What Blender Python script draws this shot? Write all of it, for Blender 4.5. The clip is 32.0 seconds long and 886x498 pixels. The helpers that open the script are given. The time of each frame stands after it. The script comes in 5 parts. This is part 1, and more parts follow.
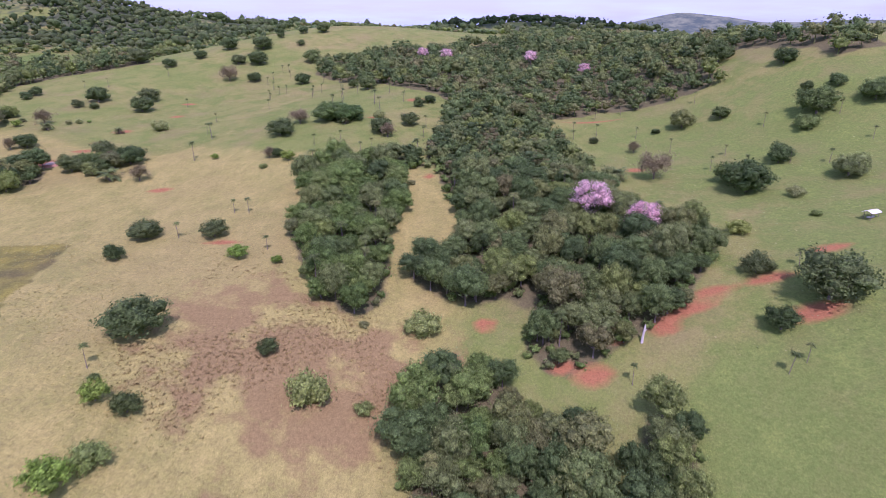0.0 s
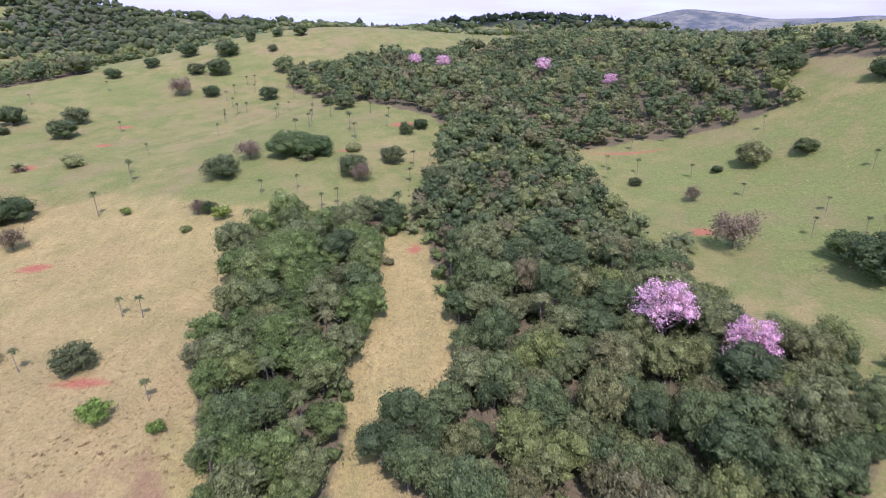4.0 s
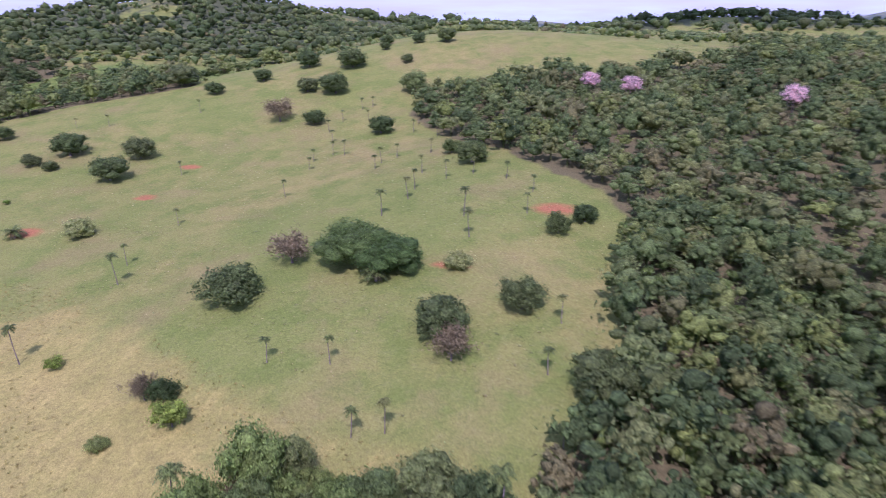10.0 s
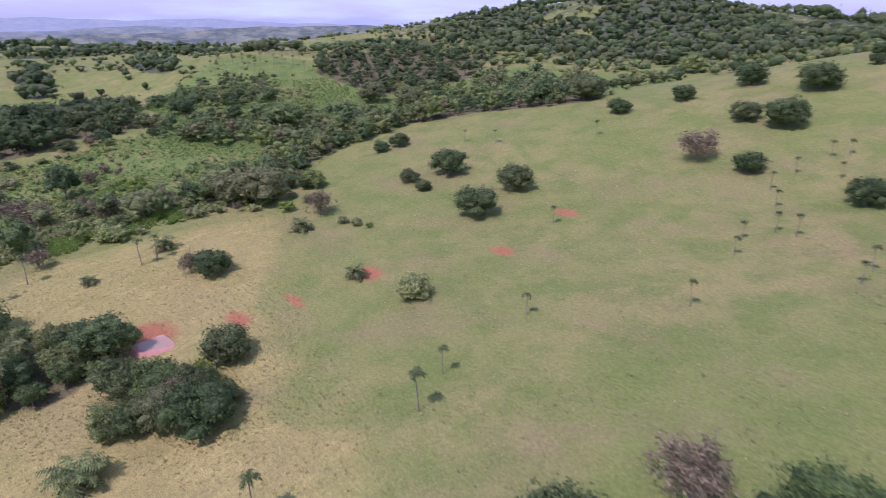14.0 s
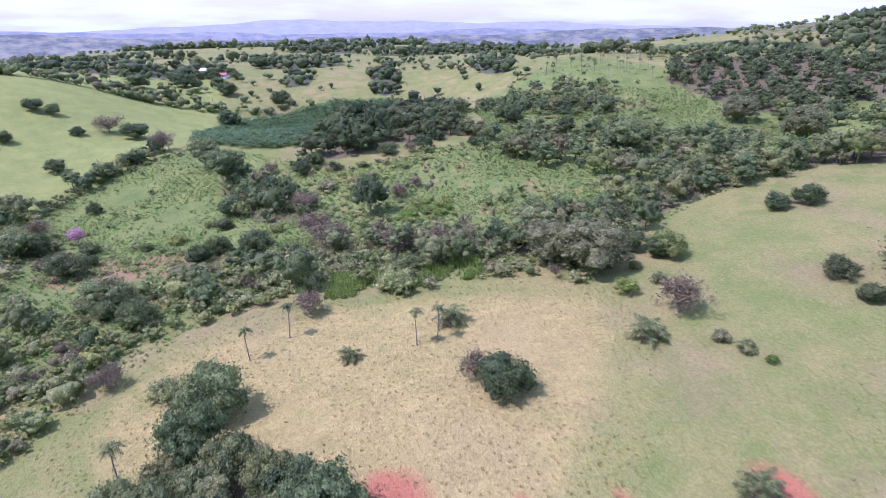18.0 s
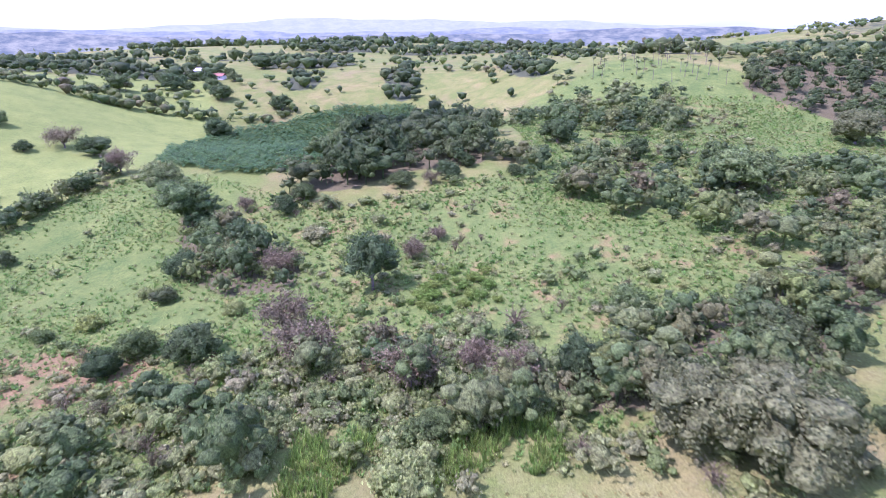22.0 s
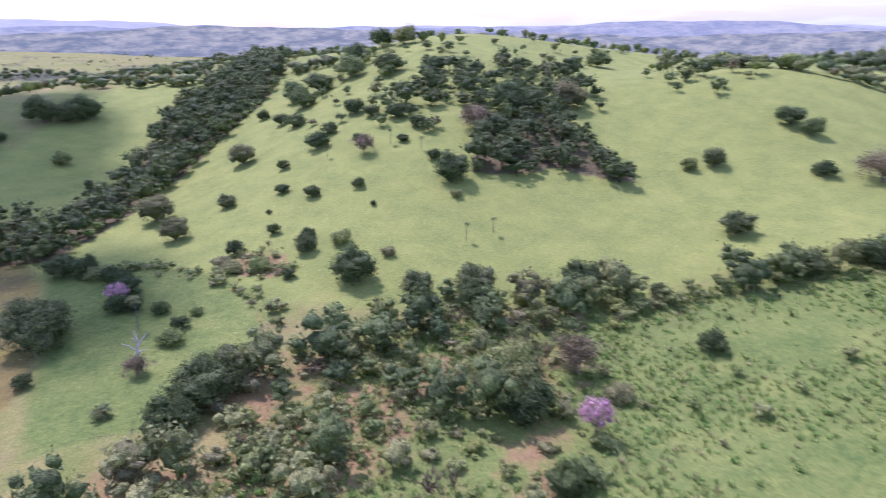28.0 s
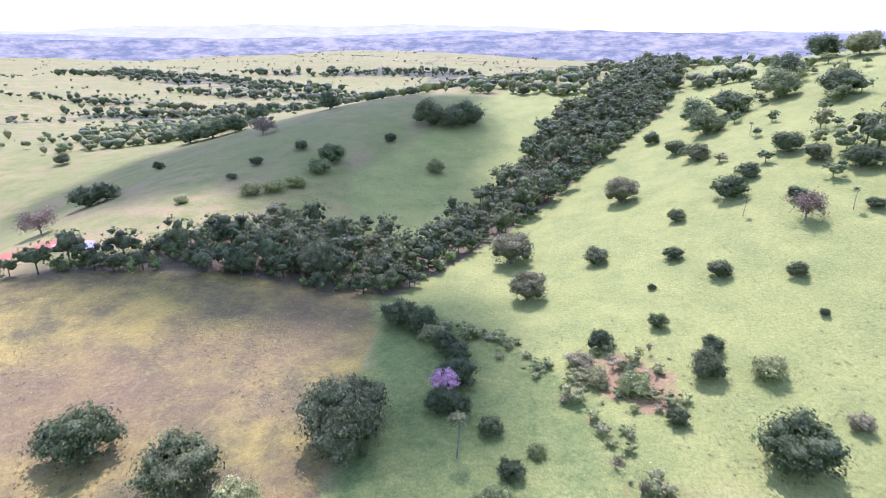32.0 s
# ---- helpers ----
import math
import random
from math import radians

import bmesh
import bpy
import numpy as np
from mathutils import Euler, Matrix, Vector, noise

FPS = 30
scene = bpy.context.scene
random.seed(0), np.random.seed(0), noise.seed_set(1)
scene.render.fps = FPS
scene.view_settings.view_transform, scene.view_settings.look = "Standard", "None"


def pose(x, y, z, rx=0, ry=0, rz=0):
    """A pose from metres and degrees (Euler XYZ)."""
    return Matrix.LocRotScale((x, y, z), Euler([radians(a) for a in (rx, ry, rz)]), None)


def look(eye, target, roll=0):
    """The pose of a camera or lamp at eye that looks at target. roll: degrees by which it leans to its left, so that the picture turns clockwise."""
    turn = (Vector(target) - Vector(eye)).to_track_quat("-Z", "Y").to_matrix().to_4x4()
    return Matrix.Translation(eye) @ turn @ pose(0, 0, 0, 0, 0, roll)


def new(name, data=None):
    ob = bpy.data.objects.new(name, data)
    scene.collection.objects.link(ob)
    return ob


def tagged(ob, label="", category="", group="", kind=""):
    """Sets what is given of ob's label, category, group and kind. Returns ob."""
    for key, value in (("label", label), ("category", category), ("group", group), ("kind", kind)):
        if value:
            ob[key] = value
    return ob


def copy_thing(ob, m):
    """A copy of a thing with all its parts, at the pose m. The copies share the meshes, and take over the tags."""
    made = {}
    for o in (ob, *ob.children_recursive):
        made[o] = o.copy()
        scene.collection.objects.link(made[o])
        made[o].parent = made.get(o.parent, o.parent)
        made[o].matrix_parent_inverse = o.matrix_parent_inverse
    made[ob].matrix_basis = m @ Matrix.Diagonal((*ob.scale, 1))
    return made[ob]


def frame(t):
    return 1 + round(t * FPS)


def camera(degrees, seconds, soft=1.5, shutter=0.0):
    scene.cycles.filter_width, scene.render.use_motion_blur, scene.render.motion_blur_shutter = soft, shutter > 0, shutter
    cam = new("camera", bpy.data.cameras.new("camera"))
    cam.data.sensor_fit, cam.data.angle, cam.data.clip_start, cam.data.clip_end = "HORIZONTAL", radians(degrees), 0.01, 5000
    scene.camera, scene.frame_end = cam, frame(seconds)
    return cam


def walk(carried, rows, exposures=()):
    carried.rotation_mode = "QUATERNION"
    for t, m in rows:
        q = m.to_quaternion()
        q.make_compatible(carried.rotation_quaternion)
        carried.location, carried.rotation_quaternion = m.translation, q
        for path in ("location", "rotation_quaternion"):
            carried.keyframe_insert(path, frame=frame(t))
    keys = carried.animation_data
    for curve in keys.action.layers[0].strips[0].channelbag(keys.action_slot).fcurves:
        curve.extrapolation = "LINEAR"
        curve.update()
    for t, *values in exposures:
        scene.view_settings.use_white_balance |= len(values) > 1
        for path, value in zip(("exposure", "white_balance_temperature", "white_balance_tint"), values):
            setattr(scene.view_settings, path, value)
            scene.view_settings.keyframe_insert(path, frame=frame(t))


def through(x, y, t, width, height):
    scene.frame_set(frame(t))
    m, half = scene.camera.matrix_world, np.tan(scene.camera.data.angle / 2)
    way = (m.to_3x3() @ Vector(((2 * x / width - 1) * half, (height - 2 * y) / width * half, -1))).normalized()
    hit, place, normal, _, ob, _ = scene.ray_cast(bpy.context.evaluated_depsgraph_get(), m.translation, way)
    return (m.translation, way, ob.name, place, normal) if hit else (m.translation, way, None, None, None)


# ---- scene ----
cam = camera(73.2, 32.0, soft=0.9, shutter=0.5)
PATH = [
    (0.0, 0.00, 0.00, 70.00, -0.00, -20.04, 0.07),
    (0.5, 0.29, 8.66, 70.02, -0.12, -19.91, 0.06),
    (1.0, 0.56, 17.27, 70.11, -0.02, -19.86, 0.03),
    (1.5, 0.79, 25.77, 70.36, -0.01, -19.87, -0.02),
    (2.0, 1.03, 34.15, 70.82, -0.07, -19.92, -0.06),
    (2.5, 1.30, 42.46, 71.35, -0.09, -20.00, -0.10),
    (3.0, 1.59, 50.70, 71.92, -0.09, -20.09, -0.13),
    (3.5, 1.91, 58.84, 72.44, 0.00, -20.20, -0.16),
    (5.5, 2.68, 92.22, 74.92, 0.13, -20.42, -0.14),
    (6.0, 2.97, 100.73, 75.40, 0.22, -20.49, -0.09),
    (6.5, 3.21, 109.21, 75.76, 0.22, -20.57, -0.04),
    (7.0, 3.38, 117.68, 76.15, 0.19, -20.61, 0.01),
    (7.5, 3.41, 126.01, 76.57, 0.12, -20.62, 0.04),
    (8.0, 3.21, 134.14, 76.93, 1.20, -20.61, 0.07),
    (8.5, 2.66, 142.08, 77.20, 4.01, -20.62, 0.09),
    (9.0, 1.73, 150.16, 77.42, 7.78, -20.65, 0.09),
    (9.5, 0.31, 158.34, 77.62, 12.01, -20.67, 0.08),
    (10.0, -1.67, 166.49, 77.80, 16.11, -20.68, 0.03),
    (10.5, -4.26, 174.41, 77.94, 20.51, -20.72, -0.05),
    (11.0, -7.45, 181.97, 78.21, 24.69, -20.74, -0.14),
    (11.5, -11.28, 189.21, 78.44, 29.51, -20.75, -0.22),
    (12.0, -15.83, 195.92, 78.65, 34.10, -20.75, -0.27),
    (12.5, -20.89, 202.03, 78.84, 38.69, -20.74, -0.29),
    (13.0, -26.55, 207.54, 78.84, 43.65, -20.73, -0.27),
    (13.5, -32.80, 212.48, 78.79, 48.13, -20.71, -0.22),
    (14.0, -39.76, 216.83, 78.80, 52.55, -20.66, -0.15),
    (14.5, -46.92, 220.59, 78.69, 56.56, -20.59, -0.09),
    (15.0, -54.29, 223.70, 78.55, 60.61, -20.53, -0.05),
    (15.5, -61.91, 226.43, 78.38, 64.81, -20.50, -0.03),
    (17.5, -92.58, 232.16, 76.56, 80.05, -20.33, -0.16),
    (18.0, -100.20, 232.72, 76.22, 82.13, -20.36, -0.19),
    (18.5, -107.87, 233.41, 75.94, 82.85, -20.37, -0.22),
    (19.0, -115.61, 234.12, 75.57, 83.29, -20.39, -0.24),
    (19.5, -123.45, 234.75, 75.31, 83.47, -20.39, -0.22),
    (20.0, -131.26, 235.35, 74.96, 83.55, -20.40, -0.20),
    (20.5, -139.20, 235.89, 74.66, 83.58, -20.41, -0.16),
    (21.0, -147.21, 236.38, 74.34, 83.55, -20.41, -0.11),
    (21.5, -155.07, 236.84, 74.05, 83.59, -20.42, -0.05),
    (22.0, -162.81, 237.29, 73.80, 83.83, -20.41, 0.02),
    (22.5, -170.62, 237.50, 73.49, 86.53, -20.42, 0.08),
    (23.0, -178.56, 237.26, 73.19, 90.26, -20.42, 0.13),
    (23.5, -186.55, 236.46, 72.72, 94.89, -20.44, 0.17),
    (24.0, -194.51, 235.29, 72.19, 100.30, -20.46, 0.21),
    (24.5, -202.18, 233.54, 71.55, 106.12, -20.48, 0.23),
    (25.0, -209.59, 231.03, 70.97, 112.01, -20.47, 0.24),
    (25.5, -216.75, 227.82, 70.39, 119.02, -20.47, 0.24),
    (27.5, -235.90, 204.36, 68.58, 146.27, -20.41, -0.17),
    (28.0, -237.76, 198.10, 68.61, 152.77, -20.37, -0.11),
    (28.5, -239.22, 191.78, 68.69, 160.19, -20.33, -0.04),
    (29.0, -240.14, 185.51, 68.74, 165.21, -20.29, 0.01),
    (29.5, -240.48, 179.24, 68.73, 169.80, -20.26, 0.04),
    (30.0, -240.36, 172.89, 68.72, 174.44, -20.21, 0.05),
    (30.5, -239.90, 166.36, 68.69, 178.72, -20.16, 0.06),
    (31.0, -239.19, 159.77, 68.66, 182.81, -20.10, 0.06),
    (31.5, -238.40, 153.32, 68.66, 185.19, -20.03, 0.05),
    (32.0, -237.61, 146.90, 68.64, 186.13, -19.95, 0.04),
]
walk(cam, [(t, pose(x, y, z, 90 + pitch, 0, yaw) @ pose(0, 0, 0, 0, 0, roll)) for t, x, y, z, yaw, pitch, roll in PATH],
     [(0.0, 0.03, 5710, 72), (3.0, 0.15, 5685, 72), (6.0, 0.41, 5660, 71), (7.0, 0.39, 5610, 71), (8.0, 0.36, 5627, 71), (10.0, 0.09, 5660, 70), (11.0, -0.22, 5710, 68), (12.0, -0.28, 5710, 69), (13.0, -0.18, 5660, 69), (15.5, 0.02, 5660, 70), (18.0, 0.47, 5360, 78), (20.0, 0.82, 5310, 78), (22.0, 0.87, 5310, 78), (24.0, 0.75, 5310, 79), (25.0, 0.33, 5460, 73), (28.0, 0.49, 5610, 74), (29.0, 0.81, 5560, 76), (30.0, 1.18, 5460, 80), (32.0, 1.03, 5460, 80)])

# ---- light ----
SUN_AZ, SUN_EL = radians(169.0), radians(56.0)     # clockwise from +y
sun_dir = Vector((math.sin(SUN_AZ) * math.cos(SUN_EL), math.cos(SUN_AZ) * math.cos(SUN_EL), math.sin(SUN_EL)))
sun = new("sun", bpy.data.lights.new("sun", "SUN"))
sun.data.energy, sun.data.angle, sun.data.color = 4.0, radians(0.6), (1.0, 0.965, 0.91)
sun.matrix_world = look(sun_dir * 900, (0, 0, 0))

world = bpy.data.worlds.new("sky")
scene.world = world
world.use_nodes = True
wn, wl = world.node_tree.nodes, world.node_tree.links
wn.clear()
w_out = wn.new("ShaderNodeOutputWorld")
w_bg = wn.new("ShaderNodeBackground")
w_sky = wn.new("ShaderNodeTexSky")
w_sky.sky_type = "NISHITA"
w_sky.sun_disc = False
w_sky.sun_elevation, w_sky.sun_rotation = SUN_EL, SUN_AZ
w_sky.air_density, w_sky.dust_density, w_sky.ozone_density = 1.0, 1.2, 1.0
w_geo = wn.new("ShaderNodeTexCoord")
w_map = wn.new("ShaderNodeMapping")
w_map.inputs["Scale"].default_value = (3.0, 3.0, 24.0)
w_noise = wn.new("ShaderNodeTexNoise")
w_noise.inputs["Scale"].default_value, w_noise.inputs["Detail"].default_value = 2.2, 6.0
w_ramp = wn.new("ShaderNodeValToRGB")
w_ramp.color_ramp.elements[0].position, w_ramp.color_ramp.elements[1].position = 0.4, 0.78
w_mix = wn.new("ShaderNodeMix")
w_mix.data_type = "RGBA"
w_mix.inputs["B"].default_value = (5.2, 7.2, 8.0, 1)
wl.new(w_geo.outputs["Generated"], w_map.inputs["Vector"])
wl.new(w_map.outputs["Vector"], w_noise.inputs["Vector"])
wl.new(w_noise.outputs["Fac"], w_ramp.inputs["Fac"])
wl.new(w_ramp.outputs["Color"], w_mix.inputs["Factor"])
wl.new(w_sky.outputs["Color"], w_mix.inputs["A"])
w_wash = wn.new("ShaderNodeMix")
w_wash.data_type = "RGBA"
w_wash.inputs["Factor"].default_value = 0.45
w_wash.inputs["B"].default_value = (3.4, 5.4, 7.6, 1)
wl.new(w_mix.outputs["Result"], w_wash.inputs["A"])
wl.new(w_wash.outputs["Result"], w_bg.inputs["Color"])
w_bg.inputs["Strength"].default_value = 0.15
wl.new(w_bg.outputs["Background"], w_out.inputs["Surface"])

# ---- materials ----
def material(name, rough=0.8):
    m = bpy.data.materials.new(name)
    m.use_nodes = True
    nt = m.node_tree
    bsdf = nt.nodes["Principled BSDF"]
    bsdf.inputs["Roughness"].default_value = rough
    bsdf.inputs["Specular IOR Level"].default_value = 0.25
    return m, nt.nodes, nt.links, bsdf


def noise_node(nodes, links, scale, detail=4.0, rough=0.55, coord=None, stretch=None):
    n = nodes.new("ShaderNodeTexNoise")
    n.inputs["Scale"].default_value, n.inputs["Detail"].default_value, n.inputs["Roughness"].default_value = scale, detail, rough
    if coord is not None:
        if stretch:
            mp = nodes.new("ShaderNodeMapping")
            mp.inputs["Scale"].default_value = stretch
            links.new(coord, mp.inputs["Vector"])
            coord = mp.outputs["Vector"]
        links.new(coord, n.inputs["Vector"])
    return n.outputs["Fac"]


def ramp(nodes, links, fac, *stops):
    r = nodes.new("ShaderNodeValToRGB")
    els = r.color_ramp.elements
    while len(els) < len(stops):
        els.new(0.5)
    for e, (pos, col) in zip(els, stops):
        e.position, e.color = pos, (*col, 1) if not isinstance(col, float) else (col, col, col, 1)
    links.new(fac, r.inputs["Fac"])
    return r.outputs["Color"]


def mix(nodes, links, fac, a, b, blend="MIX"):
    n = nodes.new("ShaderNodeMix")
    n.data_type, n.blend_type = "RGBA", blend
    for sock, v in (("Factor", fac), ("A", a), ("B", b)):
        if isinstance(v, bpy.types.NodeSocket):
            links.new(v, n.inputs[sock])
        elif sock == "Factor":
            n.inputs[sock].default_value = v
        else:
            n.inputs[sock].default_value = (*v, 1)
    return n.outputs["Result"]


def maths(nodes, links, op, a, b=0.0, c=None):
    n = nodes.new("ShaderNodeMath")
    n.operation = op
    for i, v in enumerate((a, b, c)):
        if v is None:
            continue
        if isinstance(v, bpy.types.NodeSocket):
            links.new(v, n.inputs[i])
        else:
            n.inputs[i].default_value = v
    return n.outputs[0]


def bump(nodes, links, bsdf, height, strength, dist):
    b = nodes.new("ShaderNodeBump")
    b.inputs["Strength"].default_value, b.inputs["Distance"].default_value = strength, dist
    links.new(height, b.inputs["Height"])
    links.new(b.outputs["Normal"], bsdf.inputs["Normal"])


def foliage(name, *stops, through=0.4, rough=0.6, jitter=0.3, gaps=0.38):
    """Leaves: a tint for each tree, a finer one for each spray of leaves, some light coming through."""
    m, nodes, links, bsdf = material(name, rough)
    info, geo, att = nodes.new("ShaderNodeObjectInfo"), nodes.new("ShaderNodeNewGeometry"), nodes.new("ShaderNodeAttribute")
    att.attribute_name = "tint"
    tint = maths(nodes, links, "FRACT", maths(nodes, links, "ADD", info.outputs["Random"], att.outputs["Fac"]))
    col = ramp(nodes, links, tint, *stops)
    leaf = maths(nodes, links, "MULTIPLY_ADD", geo.outputs["Random Per Island"], jitter * 2, 1 - jitter)
    grey = nodes.new("ShaderNodeCombineColor")
    for i in range(3):
        links.new(leaf, grey.inputs[i])
    col = mix(nodes, links, 1.0, col, grey.outputs[0], "MULTIPLY")
    co = nodes.new("ShaderNodeTexCoord").outputs["Object"]
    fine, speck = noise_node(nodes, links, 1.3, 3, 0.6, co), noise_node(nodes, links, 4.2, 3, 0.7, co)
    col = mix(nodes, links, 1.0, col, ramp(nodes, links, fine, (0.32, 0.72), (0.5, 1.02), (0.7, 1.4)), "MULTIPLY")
    # random leaf tone; its dark specks are painted in for small shadows among leaves
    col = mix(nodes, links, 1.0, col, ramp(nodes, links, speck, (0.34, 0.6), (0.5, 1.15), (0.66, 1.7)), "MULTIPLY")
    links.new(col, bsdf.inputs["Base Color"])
    bump(nodes, links, bsdf, maths(nodes, links, "MULTIPLY_ADD", speck, 0.6, fine), 0.85, 0.9)
    trans, add = nodes.new("ShaderNodeBsdfTranslucent"), nodes.new("ShaderNodeMixShader")
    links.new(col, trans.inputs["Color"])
    add.inputs[0].default_value = through
    links.new(bsdf.outputs[0], add.inputs[1])
    links.new(trans.outputs[0], add.inputs[2])
    if gaps:                                   # the sprays are broken into single leaves with gaps between them
        leafy = noise_node(nodes, links, 5.0, 2, 0.6, co)
        hole, cut = nodes.new("ShaderNodeBsdfTransparent"), nodes.new("ShaderNodeMixShader")
        links.new(maths(nodes, links, "GREATER_THAN", leafy, gaps), cut.inputs[0])
        links.new(hole.outputs[0], cut.inputs[1])
        links.new(add.outputs[0], cut.inputs[2])
        add = cut
    links.new(add.outputs[0], nodes["Material Output"].inputs["Surface"])
    return m


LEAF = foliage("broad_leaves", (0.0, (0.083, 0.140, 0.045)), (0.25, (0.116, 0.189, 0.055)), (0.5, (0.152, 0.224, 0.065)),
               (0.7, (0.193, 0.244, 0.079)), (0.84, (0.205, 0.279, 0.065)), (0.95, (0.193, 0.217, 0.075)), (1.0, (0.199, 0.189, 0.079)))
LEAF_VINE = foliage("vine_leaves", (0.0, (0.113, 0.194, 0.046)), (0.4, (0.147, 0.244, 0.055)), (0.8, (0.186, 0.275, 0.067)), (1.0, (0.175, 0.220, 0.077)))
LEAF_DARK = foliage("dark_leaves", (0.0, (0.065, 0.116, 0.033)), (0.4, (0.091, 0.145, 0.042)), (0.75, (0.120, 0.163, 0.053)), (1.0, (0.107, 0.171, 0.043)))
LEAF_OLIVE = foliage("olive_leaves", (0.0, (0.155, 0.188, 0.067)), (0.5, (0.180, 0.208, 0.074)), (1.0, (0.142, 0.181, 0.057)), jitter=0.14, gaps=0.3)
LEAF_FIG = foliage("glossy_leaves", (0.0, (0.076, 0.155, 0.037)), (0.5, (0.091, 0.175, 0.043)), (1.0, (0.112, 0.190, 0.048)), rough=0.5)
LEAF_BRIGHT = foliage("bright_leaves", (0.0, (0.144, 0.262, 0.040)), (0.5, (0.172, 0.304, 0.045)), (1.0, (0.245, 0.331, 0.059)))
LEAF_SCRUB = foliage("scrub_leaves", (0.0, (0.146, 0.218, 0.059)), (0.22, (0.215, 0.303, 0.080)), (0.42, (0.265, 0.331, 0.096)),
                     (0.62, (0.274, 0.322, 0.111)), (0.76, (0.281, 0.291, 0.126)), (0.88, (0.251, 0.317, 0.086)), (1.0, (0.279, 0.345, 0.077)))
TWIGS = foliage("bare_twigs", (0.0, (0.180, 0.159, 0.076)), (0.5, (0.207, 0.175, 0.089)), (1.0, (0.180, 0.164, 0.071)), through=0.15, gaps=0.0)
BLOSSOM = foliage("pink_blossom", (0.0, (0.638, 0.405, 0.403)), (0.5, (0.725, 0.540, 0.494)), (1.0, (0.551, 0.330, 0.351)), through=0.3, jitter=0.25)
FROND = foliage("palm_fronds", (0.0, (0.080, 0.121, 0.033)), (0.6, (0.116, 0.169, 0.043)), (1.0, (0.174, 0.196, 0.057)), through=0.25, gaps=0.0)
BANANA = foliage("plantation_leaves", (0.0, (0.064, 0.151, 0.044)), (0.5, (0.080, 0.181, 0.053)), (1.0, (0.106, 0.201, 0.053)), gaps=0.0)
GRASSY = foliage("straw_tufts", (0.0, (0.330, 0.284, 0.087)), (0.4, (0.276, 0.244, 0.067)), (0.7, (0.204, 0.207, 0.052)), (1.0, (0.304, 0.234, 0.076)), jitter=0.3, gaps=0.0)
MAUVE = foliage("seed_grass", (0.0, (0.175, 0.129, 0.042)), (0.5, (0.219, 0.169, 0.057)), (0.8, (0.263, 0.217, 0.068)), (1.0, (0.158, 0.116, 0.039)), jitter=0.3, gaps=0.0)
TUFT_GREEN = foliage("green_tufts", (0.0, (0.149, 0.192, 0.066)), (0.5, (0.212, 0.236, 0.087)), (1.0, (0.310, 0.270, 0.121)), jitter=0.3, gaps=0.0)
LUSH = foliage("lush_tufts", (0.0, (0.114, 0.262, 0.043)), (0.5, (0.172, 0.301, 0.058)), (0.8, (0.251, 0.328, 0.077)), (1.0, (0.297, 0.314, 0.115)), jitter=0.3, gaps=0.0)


def bark_material():
    m, nodes, links, bsdf = material("bark", 0.9)
    co = nodes.new("ShaderNodeTexCoord").outputs["Object"]
    n = noise_node(nodes, links, 2.5, 5, 0.6, co, (3, 3, 0.7))
    links.new(ramp(nodes, links, n, (0.3, (0.1, 0.08, 0.06)), (0.55, (0.2, 0.17, 0.14)), (0.75, (0.33, 0.3, 0.26))), bsdf.inputs["Base Color"])
    bump(nodes, links, bsdf, n, 0.6, 0.05)
    return m


BARK = bark_material()


